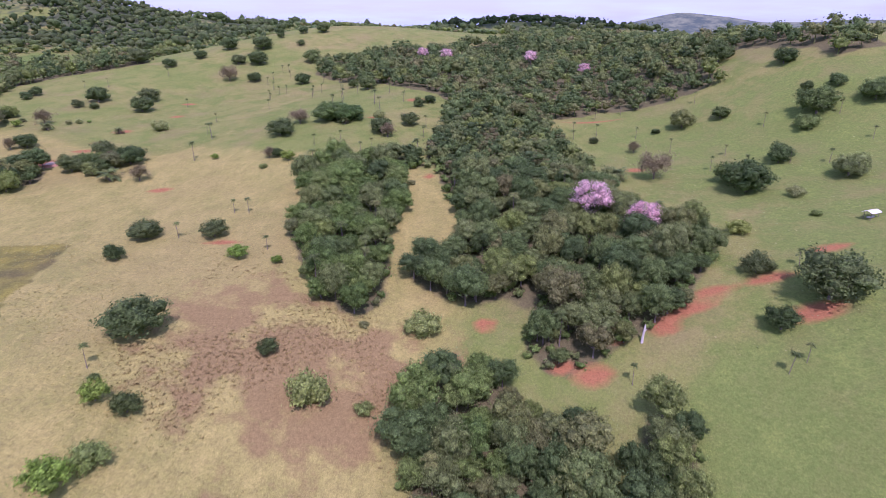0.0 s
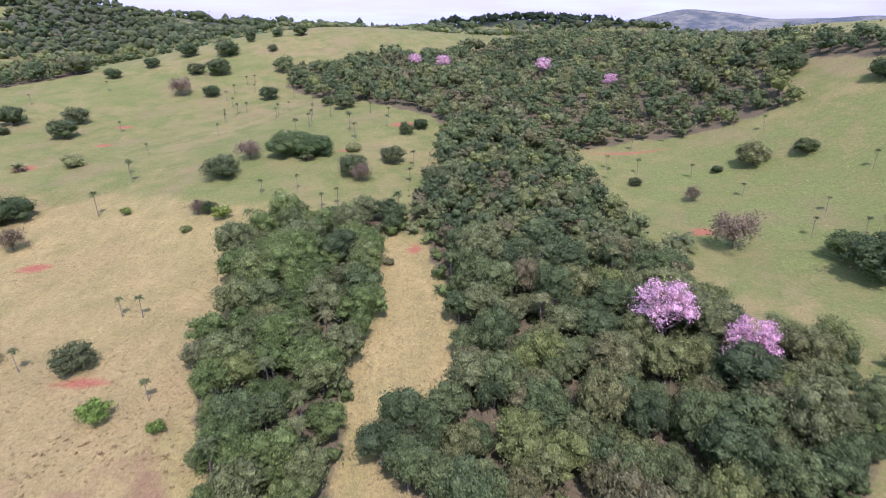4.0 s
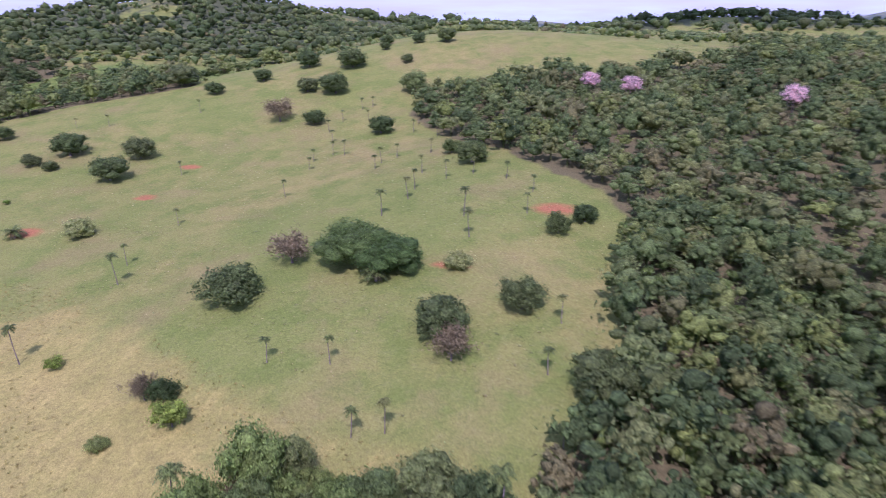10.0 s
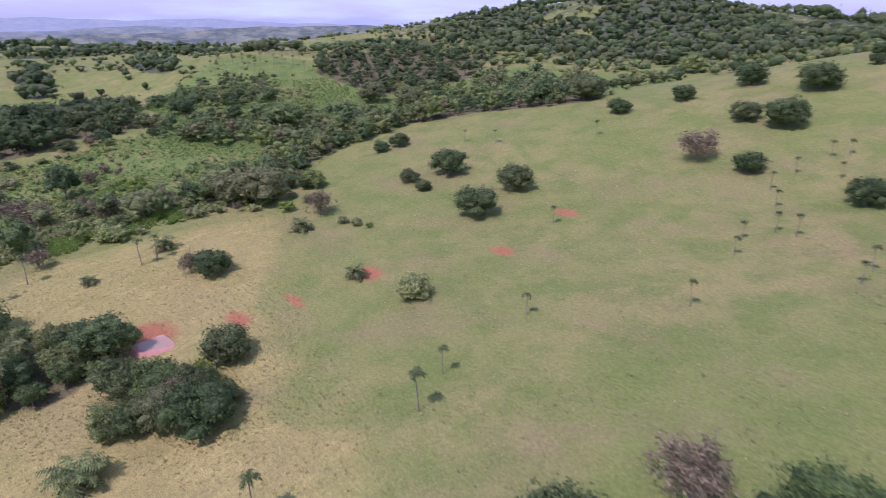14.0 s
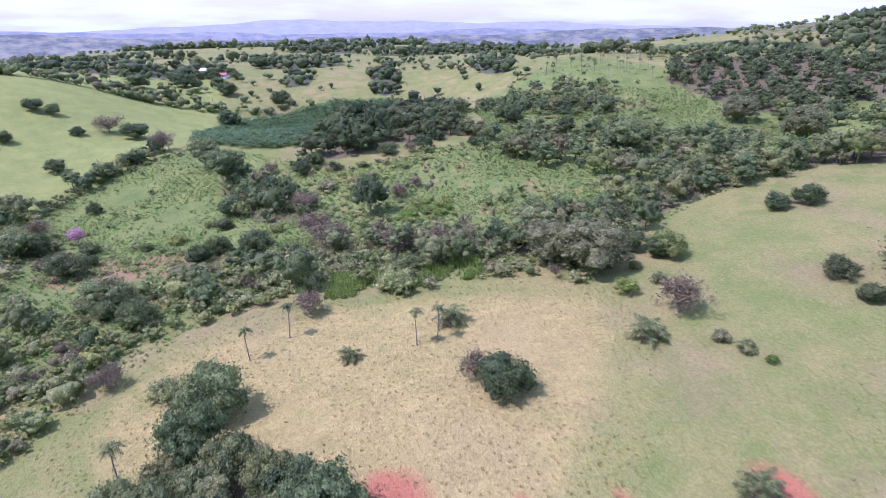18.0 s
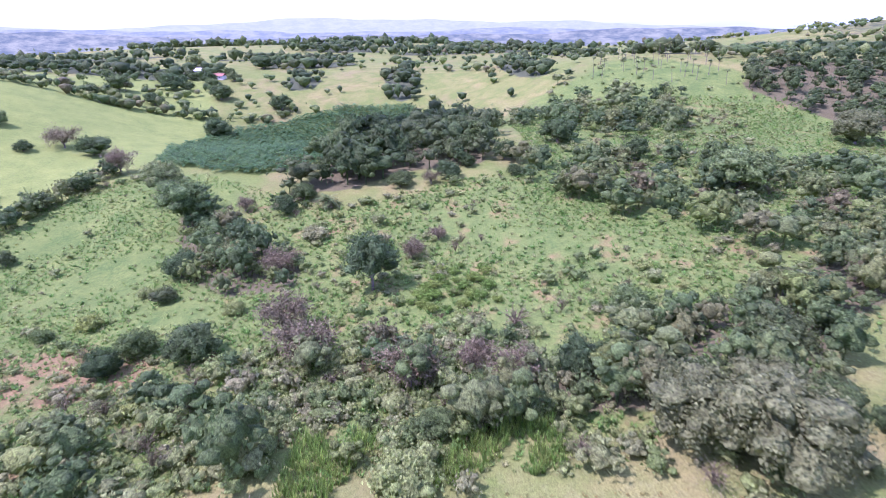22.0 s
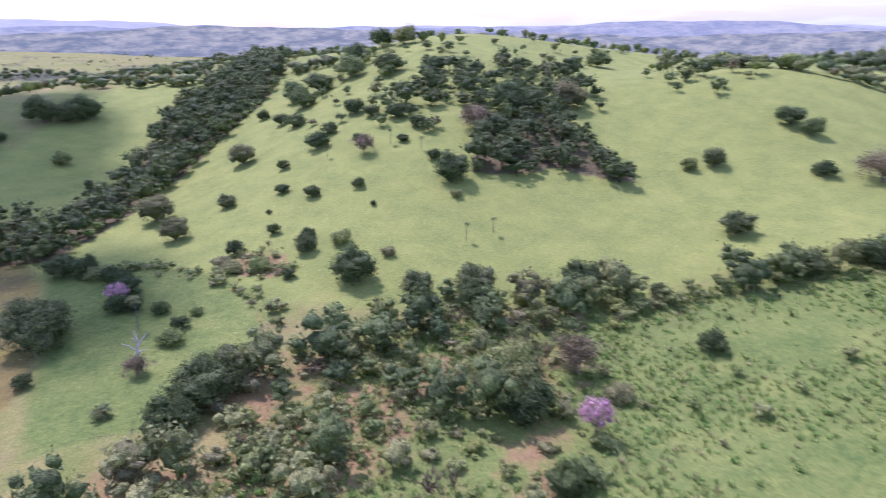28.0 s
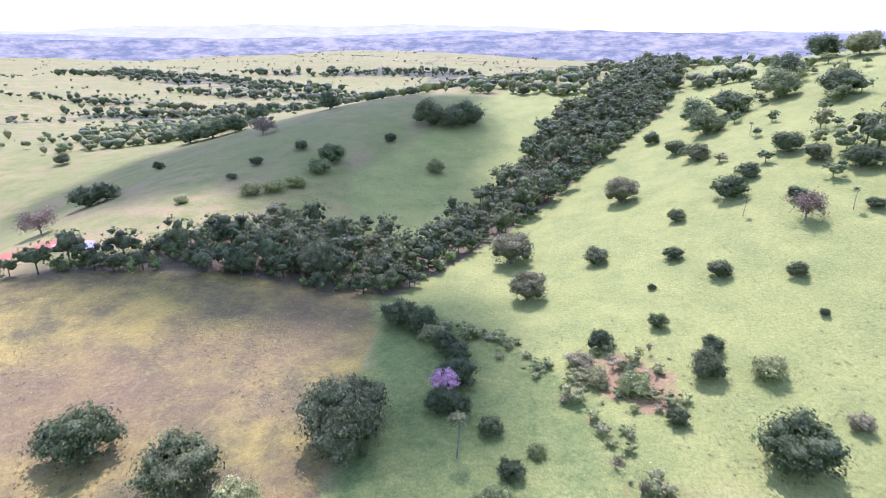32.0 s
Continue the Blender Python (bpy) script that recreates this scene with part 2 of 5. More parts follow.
def ground_material():
    """Pasture, straw, brown tall grass and red earth, laid out by the ground's own cover values and broken up by noise."""
    m, nodes, links, bsdf = material("pasture_ground", 0.95)
    bsdf.inputs["Specular IOR Level"].default_value = 0.1
    co = nodes.new("ShaderNodeTexCoord").outputs["Object"]
    big, mid = noise_node(nodes, links, 0.018, 5, 0.6, co), noise_node(nodes, links, 0.11, 5, 0.62, co)
    fine, grain = noise_node(nodes, links, 0.8, 6, 0.7, co), noise_node(nodes, links, 5.0, 4, 0.7, co)
    tuss = noise_node(nodes, links, 1.7, 4, 0.7, co)

    def cover(name, lo=0.4, hi=0.6, wobble=0.7, src=None):
        a = nodes.new("ShaderNodeAttribute")
        a.attribute_name = name
        w = maths(nodes, links, "MULTIPLY_ADD", src or mid, wobble, -0.5 * wobble)
        s = maths(nodes, links, "ADD", a.outputs["Fac"], w)
        return ramp(nodes, links, s, (lo, 0.0), (hi, 1.0))

    green = mix(nodes, links, ramp(nodes, links, big, (0.4, 0.0), (0.66, 1.0)), (0.145, 0.182, 0.043), (0.214, 0.204, 0.063))
    green = mix(nodes, links, ramp(nodes, links, mid, (0.42, 0.0), (0.62, 0.9)), green, (0.112, 0.16, 0.033))
    green = mix(nodes, links, ramp(nodes, links, fine, (0.5, 0.0), (0.75, 0.3)), green, (0.235, 0.235, 0.105))
    worn = noise_node(nodes, links, 0.042, 5, 0.65, co)
    green = mix(nodes, links, ramp(nodes, links, worn, (0.5, 0.0), (0.66, 0.6)), green, (0.205, 0.172, 0.07))
    dry = mix(nodes, links, ramp(nodes, links, mid, (0.35, 0.0), (0.65, 1.0)), (0.288, 0.262, 0.078), (0.212, 0.213, 0.058))
    dry = mix(nodes, links, ramp(nodes, links, fine, (0.44, 0.0), (0.66, 0.6)), dry, (0.175, 0.158, 0.056))
    streak = noise_node(nodes, links, 0.35, 6, 0.7, co, (1.0, 0.35, 1.0))
    dry = mix(nodes, links, ramp(nodes, links, streak, (0.5, 0.0), (0.7, 0.55)), dry, (0.352, 0.308, 0.096))
    dry = mix(nodes, links, ramp(nodes, links, big, (0.5, 0.0), (0.64, 0.45)), dry, (0.245, 0.205, 0.074))
    brown = mix(nodes, links, fine, (0.16, 0.114, 0.044), (0.25, 0.192, 0.074))
    lush = mix(nodes, links, ramp(nodes, links, mix(nodes, links, 0.5, fine, mid), (0.38, 0.0), (0.62, 1.0)), (0.07, 0.128, 0.027), (0.155, 0.205, 0.046))
    floor = mix(nodes, links, fine, (0.07, 0.075, 0.032), (0.15, 0.135, 0.06))
    soil = mix(nodes, links, fine, (0.265, 0.103, 0.042), (0.31, 0.15, 0.066))
    yellow = mix(nodes, links, ramp(nodes, links, mid, (0.38, 0.0), (0.62, 1.0)), (0.215, 0.2, 0.04), (0.09, 0.095, 0.03))
    yellow = mix(nodes, links, ramp(nodes, links, big, (0.42, 0.0), (0.6, 0.8)), yellow, (0.132, 0.108, 0.042))
    yellow = mix(nodes, links, ramp(nodes, links, fine, (0.5, 0.0), (0.75, 0.4)), yellow, (0.28, 0.265, 0.074))
    col = mix(nodes, links, cover("dry"), green, dry)
    col = mix(nodes, links, cover("yellow"), col, yellow)
    fresh = mix(nodes, links, ramp(nodes, links, mid, (0.35, 0.0), (0.65, 1.0)), (0.188, 0.24, 0.053), (0.136, 0.192, 0.042))
    fresh = mix(nodes, links, ramp(nodes, links, fine, (0.5, 0.0), (0.7, 0.45)), fresh, (0.235, 0.27, 0.072))
    col = mix(nodes, links, cover("fresh", 0.35, 0.65), col, fresh)
    col = mix(nodes, links, cover("lush", 0.35, 0.65), col, lush)
    col = mix(nodes, links, cover("brown", 0.4, 0.62, 1.5, mid), col, brown)
    col = mix(nodes, links, cover("floor", 0.4, 0.6, 0.8), col, floor)
    canopy = mix(nodes, links, fine, (0.045, 0.06, 0.032), (0.1, 0.125, 0.055))
    col = mix(nodes, links, cover("canopy", 0.42, 0.58, 0.6), col, canopy)
    col = mix(nodes, links, cover("soil", 0.4, 0.68, 0.5, mix(nodes, links, 0.5, fine, mid)), col, soil)
    var = mix(nodes, links, 1.0, ramp(nodes, links, grain, (0.3, 0.74), (0.7, 1.38)), ramp(nodes, links, tuss, (0.32, 0.86), (0.5, 1.06), (0.7, 1.24)), "MULTIPLY")
    col = mix(nodes, links, 1.0, col, var, "MULTIPLY")
    links.new(col, bsdf.inputs["Base Color"])
    both = maths(nodes, links, "ADD", maths(nodes, links, "MULTIPLY", tuss, 2.0), grain)
    bump(nodes, links, bsdf, both, 0.6, 0.24)
    return m


GROUND = ground_material()


def plain(name, stops, scale, rough=0.85, strength=0.4, dist=0.02):
    m, nodes, links, bsdf = material(name, rough)
    co = nodes.new("ShaderNodeTexCoord").outputs["Object"]
    n = noise_node(nodes, links, scale, 5, 0.6, co)
    links.new(ramp(nodes, links, n, *stops), bsdf.inputs["Base Color"])
    bump(nodes, links, bsdf, n, strength, dist)
    return m


DEADWOOD = plain("bleached_wood", ((0.3, (0.4, 0.37, 0.33)), (0.7, (0.62, 0.59, 0.54))), 4)
ROOF_TIN = plain("roof_sheet", ((0.3, (0.6, 0.58, 0.55)), (0.7, (0.75, 0.73, 0.7))), 1.5, 0.5)
ROOF_CLAY = plain("clay_tiles", ((0.3, (0.3, 0.12, 0.08)), (0.7, (0.42, 0.2, 0.13))), 1.5)
WALL = plain("limewash", ((0.3, (0.6, 0.57, 0.52)), (0.7, (0.78, 0.76, 0.72))), 1.2)
MUD = plain("pond_mud", ((0.3, (0.42, 0.2, 0.13)), (0.7, (0.5, 0.27, 0.18))), 0.6)
WATER = plain("muddy_water", ((0.3, (0.32, 0.215, 0.125)), (0.7, (0.36, 0.25, 0.15))), 0.1, 0.3, 0.05)


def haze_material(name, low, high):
    """Hills so far off that only blue haze shows, painted as a glowing colour."""
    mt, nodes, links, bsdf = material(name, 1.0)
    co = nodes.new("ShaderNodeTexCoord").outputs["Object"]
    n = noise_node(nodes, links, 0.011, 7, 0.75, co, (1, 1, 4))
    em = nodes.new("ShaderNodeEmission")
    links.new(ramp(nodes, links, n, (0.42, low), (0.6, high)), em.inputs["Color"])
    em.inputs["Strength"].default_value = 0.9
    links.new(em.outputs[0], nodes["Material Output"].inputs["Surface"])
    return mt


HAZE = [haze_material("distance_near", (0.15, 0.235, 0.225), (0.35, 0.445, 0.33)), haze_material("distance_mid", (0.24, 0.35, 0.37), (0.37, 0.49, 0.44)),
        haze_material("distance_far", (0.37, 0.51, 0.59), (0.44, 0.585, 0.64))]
BROAD_HILLS = [
    -0.9, -3.7, -0.8, 7.7, -17.7, -5.2, 0.8,
    1.5, 4.5, -13.4, 28.6, -20, -4.5, 4,
    6.2, 14.5, 8.1, 22.2, -10.7, -6.7, -0.9,
    3.1, 3.9, 7.4, -13, 4.2, 4.2, -2.8,
    7.2, 17, 13, -1.5, 24.1, 15.3, 8.2,
    5.1, 14.1, 41.1, 48.5, 5.4, 12.3, 13.2,
    0.6, 2, 9, 7.9, -6.1, 1.6, 2.9,
]
NEAR_HILLS = [
    4.1, 12.8, 10.3, -11.5, 1.8, 5.8, -6.1, 1.1, -0.7, 2,
    1.2, -21.6, 10.9, -0.6, -19, 6.2, -5.4, -2.4, 4.7, 2,
    0.5, 25.3, -19.3, 14.9, -18.6, 5.6, -5.7, -29.9, -0.6, 6.5,
    -9.2, -9.6, -2.4, -20.2, 4.9, -10.5, 9.3, -15.7, 9.2, 9.1,
    1.7, -14.2, 9.5, -8.1, -1.6, -4.8, -10.5, 8.3, -7.2, -1.6,
    -0.7, -21.4, 11.2, -5.3, 3.6, -2.6, 7.6, -1.5, -14.5, 34.1,
    10.4, 11.5, 0.7, 6, 2.2, -2.4, -6.2, 15.4, -11.1, 18.3,
    3.9, 17.5, 0.8, -7.7, 11.2, 6.9, 1.3, -6.9, 1.3, 4,
    7.2, 14, 10.4, 9.4, -9.9, 9.4, 13.5, 6.1, 2.1, 0.9,
]


# ---- ground ----
def ground_z(x, y):
    """Height of the land: broad and near swells on two lattices, and rolling country beyond."""
    x, y = np.asarray(x, float), np.asarray(y, float)
    z = np.full(x.shape, 20.0)
    for i, h in enumerate(BROAD_HILLS):
        cx, cy = -1300 + 325 * (i % 7), -700 + 325 * (i // 7)
        z = z + h * np.exp(-((x - cx) ** 2 + (y - cy) ** 2) / (2 * 240.0 ** 2))
    for i, h in enumerate(NEAR_HILLS):
        cx, cy = -560 + 82 * (i % 10), -142 + 82 * (i // 10)
        z = z + h * np.exp(-((x - cx) ** 2 + (y - cy) ** 2) / (2 * 62.0 ** 2))
    for cx, cy, sx, sy, h in FAR_HILLS:
        z = z + h * np.exp(-((x - cx) / sx) ** 2 / 2 - ((y - cy) / sy) ** 2 / 2)
    far = np.clip((np.hypot(x + 150, y - 180) - 650) / 900, 0, 1)
    roll = 13 * np.sin(x / 310 + 1.3 * np.sin(y / 420)) + 11 * np.sin(y / 270 + 1.1 * np.sin(x / 350) + 2) + 5 * np.sin((x + y) / 120)
    return z + far * (roll - 8) - 26 * np.clip((-x - 700) / 900, 0, 1) - 34 * np.clip((-y - 250) / 900, 0, 1)


FAR_HILLS = [(750, 1750, 420, 260, 10), (120, 1350, 230, 150, 62), (1500, 2000, 500, 350, 70), (-1040, 150, 120, 240, 16), (-300, 820, 75, 110, -34), (-530, 565, 130, 110, -13), (-450, 485, 90, 85, -17),
             (-1150, 330, 160, 120, 8), (1300, 900, 400, 300, 30), (-1500, 2400, 900, 400, 50), (-390, 770, 130, 95, 20), (-560, 600, 110, 90, 10)]


def gz(x, y):
    return float(ground_z(np.array([x]), np.array([y]))[0])


def inside(poly, x, y):
    """Which of the points lie inside the outline."""
    hit = np.zeros(np.shape(x), bool)
    for (x0, y0), (x1, y1) in zip(poly, poly[1:] + poly[:1]):
        if y0 != y1:
            hit ^= ((y0 > y) != (y1 > y)) & (x < (x1 - x0) * (y - y0) / (y1 - y0) + x0)
    return hit


def soft_inside(poly, x, y, blur):
    """The same with a soft border: the share of points round each one that lie inside."""
    acc = np.zeros(np.shape(x))
    for k in range(9):
        a, r = k * 2.4, blur * math.sqrt(k / 8)
        acc += inside(poly, x + r * math.cos(a), y + r * math.sin(a))
    return acc / 9


# woods and fields, as outlines on the ground
GROVE = [(-48, 200), (-47, 212), (-33, 219), (-15, 203), (-12, 177), (-15, 161), (-13, 135), (-17, 127), (-23, 127), (-31, 133), (-40, 151), (-45, 163), (-43, 179)]
STRIP = [(20, 113), (27, 109), (45, 119), (57, 126), (69, 142), (71, 160), (61, 172), (54, 187), (55, 226), (50, 251), (49, 278), (37, 299), (26, 315),
         (2, 299), (2, 248), (-6, 224), (-2, 202), (5, 172), (5, 150), (-9, 149), (-8, 141), (-2, 135), (8, 131), (16, 135), (22, 128), (17, 119)]
UPPER = [(-83, 394), (-78, 423), (-48, 436), (-22, 452), (16, 470), (69, 520), (120, 470), (150, 400), (135, 320), (128, 285), (97, 292), (76, 298), (48, 286),
         (29, 284), (27, 298), (7, 289), (-5, 311), (-19, 322), (-36, 344), (-59, 365)]
LOWER = [(-9, 99), (-3, 109), (8, 114), (20, 104), (29, 97), (31, 87), (27, 66), (-5, 66)]
LOWER_EAST = [(40, 100), (49, 98), (42, 68), (32, 68), (34, 88)]
HEDGE = [(-30, 220), (-23, 222), (-10, 220), (-3, 211), (-10, 209), (-17, 210), (-26, 212)]
GALLERY = [(-111, 40), (-142, 25), (-162, -2), (-182, -16), (-217, -12), (-238, -69), (-252, -127), (-300, -216), (-336, -296), (-358, -291), (-305, -126), (-275, -80), (-248, -36), (-231, -6), (-214, 26), (-197, 27), (-175, 25), (-146, 31)]
HILLWOOD = [(-327, 41), (-340, 48), (-355, 47), (-369, 63), (-376, 66), (-382, 34), (-386, 12), (-377, 2), (-353, 11), (-340, 23)]
HILLWOOD_UPPER = [(-331, -21), (-353, -55), (-377, -52), (-403, -55), (-430, -50), (-420, -8), (-403, 14), (-382, 6), (-351, -2)]
STREAM = [(-253, 106), (-262, 98), (-279, 94), (-296, 94), (-301, 102), (-318, 99), (-335, 110), (-350, 113), (-369, 121), (-380, 131), (-397, 135), (-395, 144), (-376, 140), (-365, 129), (-347, 122), (-332, 119), (-316, 115), (-297, 118), (-290, 109), (-281, 109), (-269, 113), (-264, 118)]
THICKET = [(-216, 129), (-231, 119), (-239, 106), (-253, 95), (-268, 105), (-304, 118), (-299, 127), (-287, 134), (-267, 134), (-250, 142), (-230, 140)]
PLANTATION = [(-402, 152), (-450, 142), (-510, 148), (-555, 215), (-545, 258), (-495, 272), (-472, 252), (-374, 230), (-364, 204), (-374, 184)]
MIDWOOD = [(-300, 190), (-316, 184), (-332, 178), (-350, 176), (-347, 186), (-326, 196), (-314, 209), (-296, 219), (-286, 218), (-287, 203)]
SCRUB_EDGE = [(-240, 211), (-265, 216), (-251, 233), (-245, 254), (-239, 266), (-236, 278), (-231, 288), (-218, 294), (-209, 284), (-207, 274), (-214, 265),
              (-222, 253), (-213, 242), (-220, 231), (-219, 221)]
SLOPE = [(-222, 236), (-226, 255), (-223, 294), (-236, 310), (-244, 330), (-250, 360), (-238, 386), (-212, 400), (-194, 415), (-215, 440), (-250, 440), (-264, 400), (-262, 340), (-252, 300), (-238, 262), (-225, 240)]
NW_VALLEY = [(-250, 300), (-265, 360), (-262, 420), (-192, 418), (-196, 470), (-235, 540), (-345, 540), (-430, 440), (-520, 380), (-470, 290), (-380, 290), (-300, 262), (-262, 270)]
PLANT_WOOD = [(-339, 202), (-356, 216), (-420, 236), (-480, 255), (-450, 282), (-402, 284), (-350, 271), (-350, 242), (-341, 231), (-344, 218), (-334, 208)]
NW_WOOD = [(-376, 428), (-436, 408), (-478, 440), (-470, 520), (-400, 545), (-362, 490)]
SCRUB_BAND = [(-174, 177), (-190, 180), (-212, 190), (-222, 212), (-221, 238), (-214, 262), (-252, 262), (-262, 225), (-250, 190), (-222, 155), (-196, 148), (-172, 155)]
BROOK = [(-226, 40), (-231, 39), (-243, 49), (-251, 59), (-259, 80), (-260, 96), (-254, 97), (-253, 79), (-246, 62), (-236, 52)]
KNOLL_WOOD = [(-176, 203), (-177, 211), (-168, 219), (-160, 230), (-152, 228), (-149, 214), (-157, 203), (-168, 195)]
NE_WOOD = [(128, 420), (143, 330), (166, 262), (190, 262), (172, 340), (165, 450), (145, 530), (90, 570), (50, 540), (75, 515), (112, 480)]
# cover of the open ground
DRY_FIELD = [(-112, 255), (-76, 242), (-53, 232), (-36, 226), (-5, 226), (5, 200), (5, 150), (10, 128), (-5, 108), (-4, 60), (0, 20), (-120, 10), (-170, 120), (-160, 200)]
DRY_KNOLL = [(-160, 200), (-183, 178), (-212, 195), (-220, 214), (-218, 237), (-212, 268), (-206, 284), (-189, 282), (-172, 278), (-150, 262), (-112, 255), (-120, 220)]
DRY_SOUTH = [(-81, 44), (-120, 38), (-156, 22), (-209, 19), (-214, 53), (-216, 92), (-207, 130), (-190, 154), (-106, 161)]
DRY_STRIP = [(-12, 205), (-4, 205), (4, 172), (4, 150), (-10, 150), (-13, 165), (-12, 180)]
BROWN_PATCH = [(-58, 145), (-32, 140), (-25, 125), (0, 132), (8, 118), (-4, 80), (-30, 75), (-62, 95), (-70, 120)]
SCRUBLAND = [(-216, 264), (-224, 214), (-214, 196), (-185, 180), (-216, 140), (-280, 101), (-293, 101), (-299, 109), (-316, 107), (-333, 114), (-348, 117), (-367, 125), (-377, 135),  (-395, 155), (-330, 225), (-345, 285), (-450, 300),
             (-420, 420), (-290, 430), (-250, 360), (-242, 325), (-226, 297), (-222, 280)]
FRESH = [(-207, 28), (-182, -59), (-241, -215), (-466, -263), (-657, -37), (-539, 80), (-384, 123), (-310, 108), (-264, 87), (-229, 54)]
LUSH_FRONT = [(-212, 34), (-217, 26), (-235, 45), (-246, 56), (-258, 78), (-256, 87), (-235, 116), (-217, 117), (-215, 56)]
MID_FIELD = [(-345, 118), (-420, 50), (-520, 30), (-720, 40), (-620, 120), (-515, 152), (-400, 152)]
DRY_SLOPE = [(-246, 150), (-262, 142), (-284, 146), (-296, 156), (-284, 176), (-268, 196), (-250, 205), (-244, 180)]
EAST = [(20, 60), (45, 115), (75, 130), (80, 165), (62, 180), (60, 280), (100, 288), (150, 280), (260, 230), (260, 40), (120, 20)]
WEST_FIELD = [(-500, 250), (-545, 230), (-510, 150), (-560, 100), (-700, 60), (-740, 300), (-620, 430), (-500, 400), (-450, 300)]
BRUSH_SOUTH = [(-252, 51), (-264, 49), (-269, 63), (-264, 71), (-257, 70), (-252, 62)]
LUSH_VALLEY = [(-275, 165), (-294, 142), (-318, 122), (-350, 122), (-378, 140), (-385, 172), (-360, 200), (-345, 190), (-330, 182), (-300, 190), (-285, 205), (-265, 205), (-275, 175)]
RED_SPOTS = [(-135, 307, 5, 3), (-139, 334, 5, 3), (-149, 279, 6, 4), (-159, 235, 8, 6), (-13, 298, 7, 4), (57, 125, 8, 3), (64, 129, 6, 3), (50, 120, 5, 3), (32, 110, 6, 4), (26, 113, 4, 3), (39, 118.5, 3, 2), (77, 130, 8, 3), (80, 115, 8, 4),
             (10, 126, 4, 3), (-30, 270, 5, 2), (95, 138, 7, 3), (72, 220, 5, 3.5), (-150, 262, 7, 2), (-152, 250, 6, 3), (-5, 203, 3, 3),
             (70, 287, 20, 1.6), (-100, 205, 6, 3), (-62, 158, 7, 2.5), (-108.5, 17.7, 12, 7), (-120.4, 11.1, 10, 6), (-162, 233, 5, 4)]
TRAILS = [([(-47, -20), (-66, -30), (-85, -39), (-101, -56), (-118, -81), (-146, -127), (-184, -177), (-235, -244)], 2.6), ([(-107, 22), (-122, 13), (-134, 14)], 6.0),
          ([(-238, 43), (-246, 56), (-252, 73), (-254, 89)], 1.6)]
WOODS = [GROVE, STRIP, UPPER, LOWER, LOWER_EAST, HEDGE, GALLERY, HILLWOOD, MIDWOOD, SLOPE, PLANT_WOOD, NW_WOOD, KNOLL_WOOD, NE_WOOD]


def far_cover(x, y):
    """0 to 1: how wooded the country beyond the near fields is."""
    n = np.sin(x / 95 + 1.7 * np.sin(y / 130)) * np.sin(y / 80 + 1.5 * np.sin(x / 115 + 1)) + 0.5 * np.sin(x / 37 + y / 51)
    hill = np.exp(-((x + 400) / 260) ** 2 - ((y - 690) / 200) ** 2) + 0.8 * np.exp(-((x - 160) / 220) ** 2 - ((y - 640) / 130) ** 2)
    a, b = np.sin(x / 150 + 1.4 * np.sin(y / 210)), np.sin(y / 125 + 1.2 * np.sin(x / 190) + 0.7)
    hedge = np.exp(-(a / 0.09) ** 2) + np.exp(-(b / 0.1) ** 2)
    return np.clip(0.42 + 0.36 * n + 1.1 * hill + 0.5 * hedge, 0, 1)


def glade(x, y):
    """0 to 1: openings of grass and bare earth in the woods of the far hills."""
    n = np.sin(x / 41 + 1.6 * np.sin(y / 53)) + np.sin(y / 37 + 1.4 * np.sin(x / 61 + 2)) + 0.5 * np.sin((x - y) / 17)
    return np.clip((n - 0.85) * 2.2, 0, 1)


# middle, half-axes and spacing of the trees
WOODED_HILLS = [(-1060, 150, 60, 200, 11.0), (-820, 330, 40, 90, 9.0), (-760, 420, 90, 30, 9.0), (-400, 720, 230, 170, 8.5), (130, 1330, 340, 150, 14.0), (-250, 1050, 200, 110, 12.0), (400, 900, 200, 60, 11.0), (300, 560, 110, 22, 8.0), (420, 700, 150, 26, 9.0), (620, 1120, 320, 50, 13.0), (240, 460, 60, 18, 8.0), (360, 400, 70, 14, 8.0), (560, 560, 160, 20, 9.0), (900, 800, 250, 30, 11.0), (-640, 40, 34, 90, 7.5), (-700, 180, 36, 50, 8.0), (-900, 260, 60, 130, 10.0), (-600, 255, 55, 14, 7.5), (-575, 335, 60, 16, 8.0), (-700, 310, 18, 70, 8.0), (-610, 185, 26, 16, 7.0), (-760, 120, 16, 90, 8.0), (-540, 420, 40, 18, 8.0), (-820, -60, 40, 120, 10.0), (-1200, 330, 90, 200, 12.0), (-1150, 0, 60, 130, 12.0), (-361, -373, 80, 30, 8.5), (-117, -414, 130, 18, 8.0), (85, -452, 160, 26, 9.0), (-242, -644, 170, 30, 10.0), (79, -760, 220, 36, 12.0), (-165, -526, 200, 14, 9.0), (232, -565, 200, 16, 9.0), (-558, -507, 20, 160, 9.0), (-311, -802, 260, 18, 10.0), (180, -902, 300, 24, 12.0), (-695, -822, 30, 200, 11.0), (16, -1285, 420, 40, 15.0), (-360, -956, 240, 50, 12.0), (366, -1006, 300, 60, 14.0)]


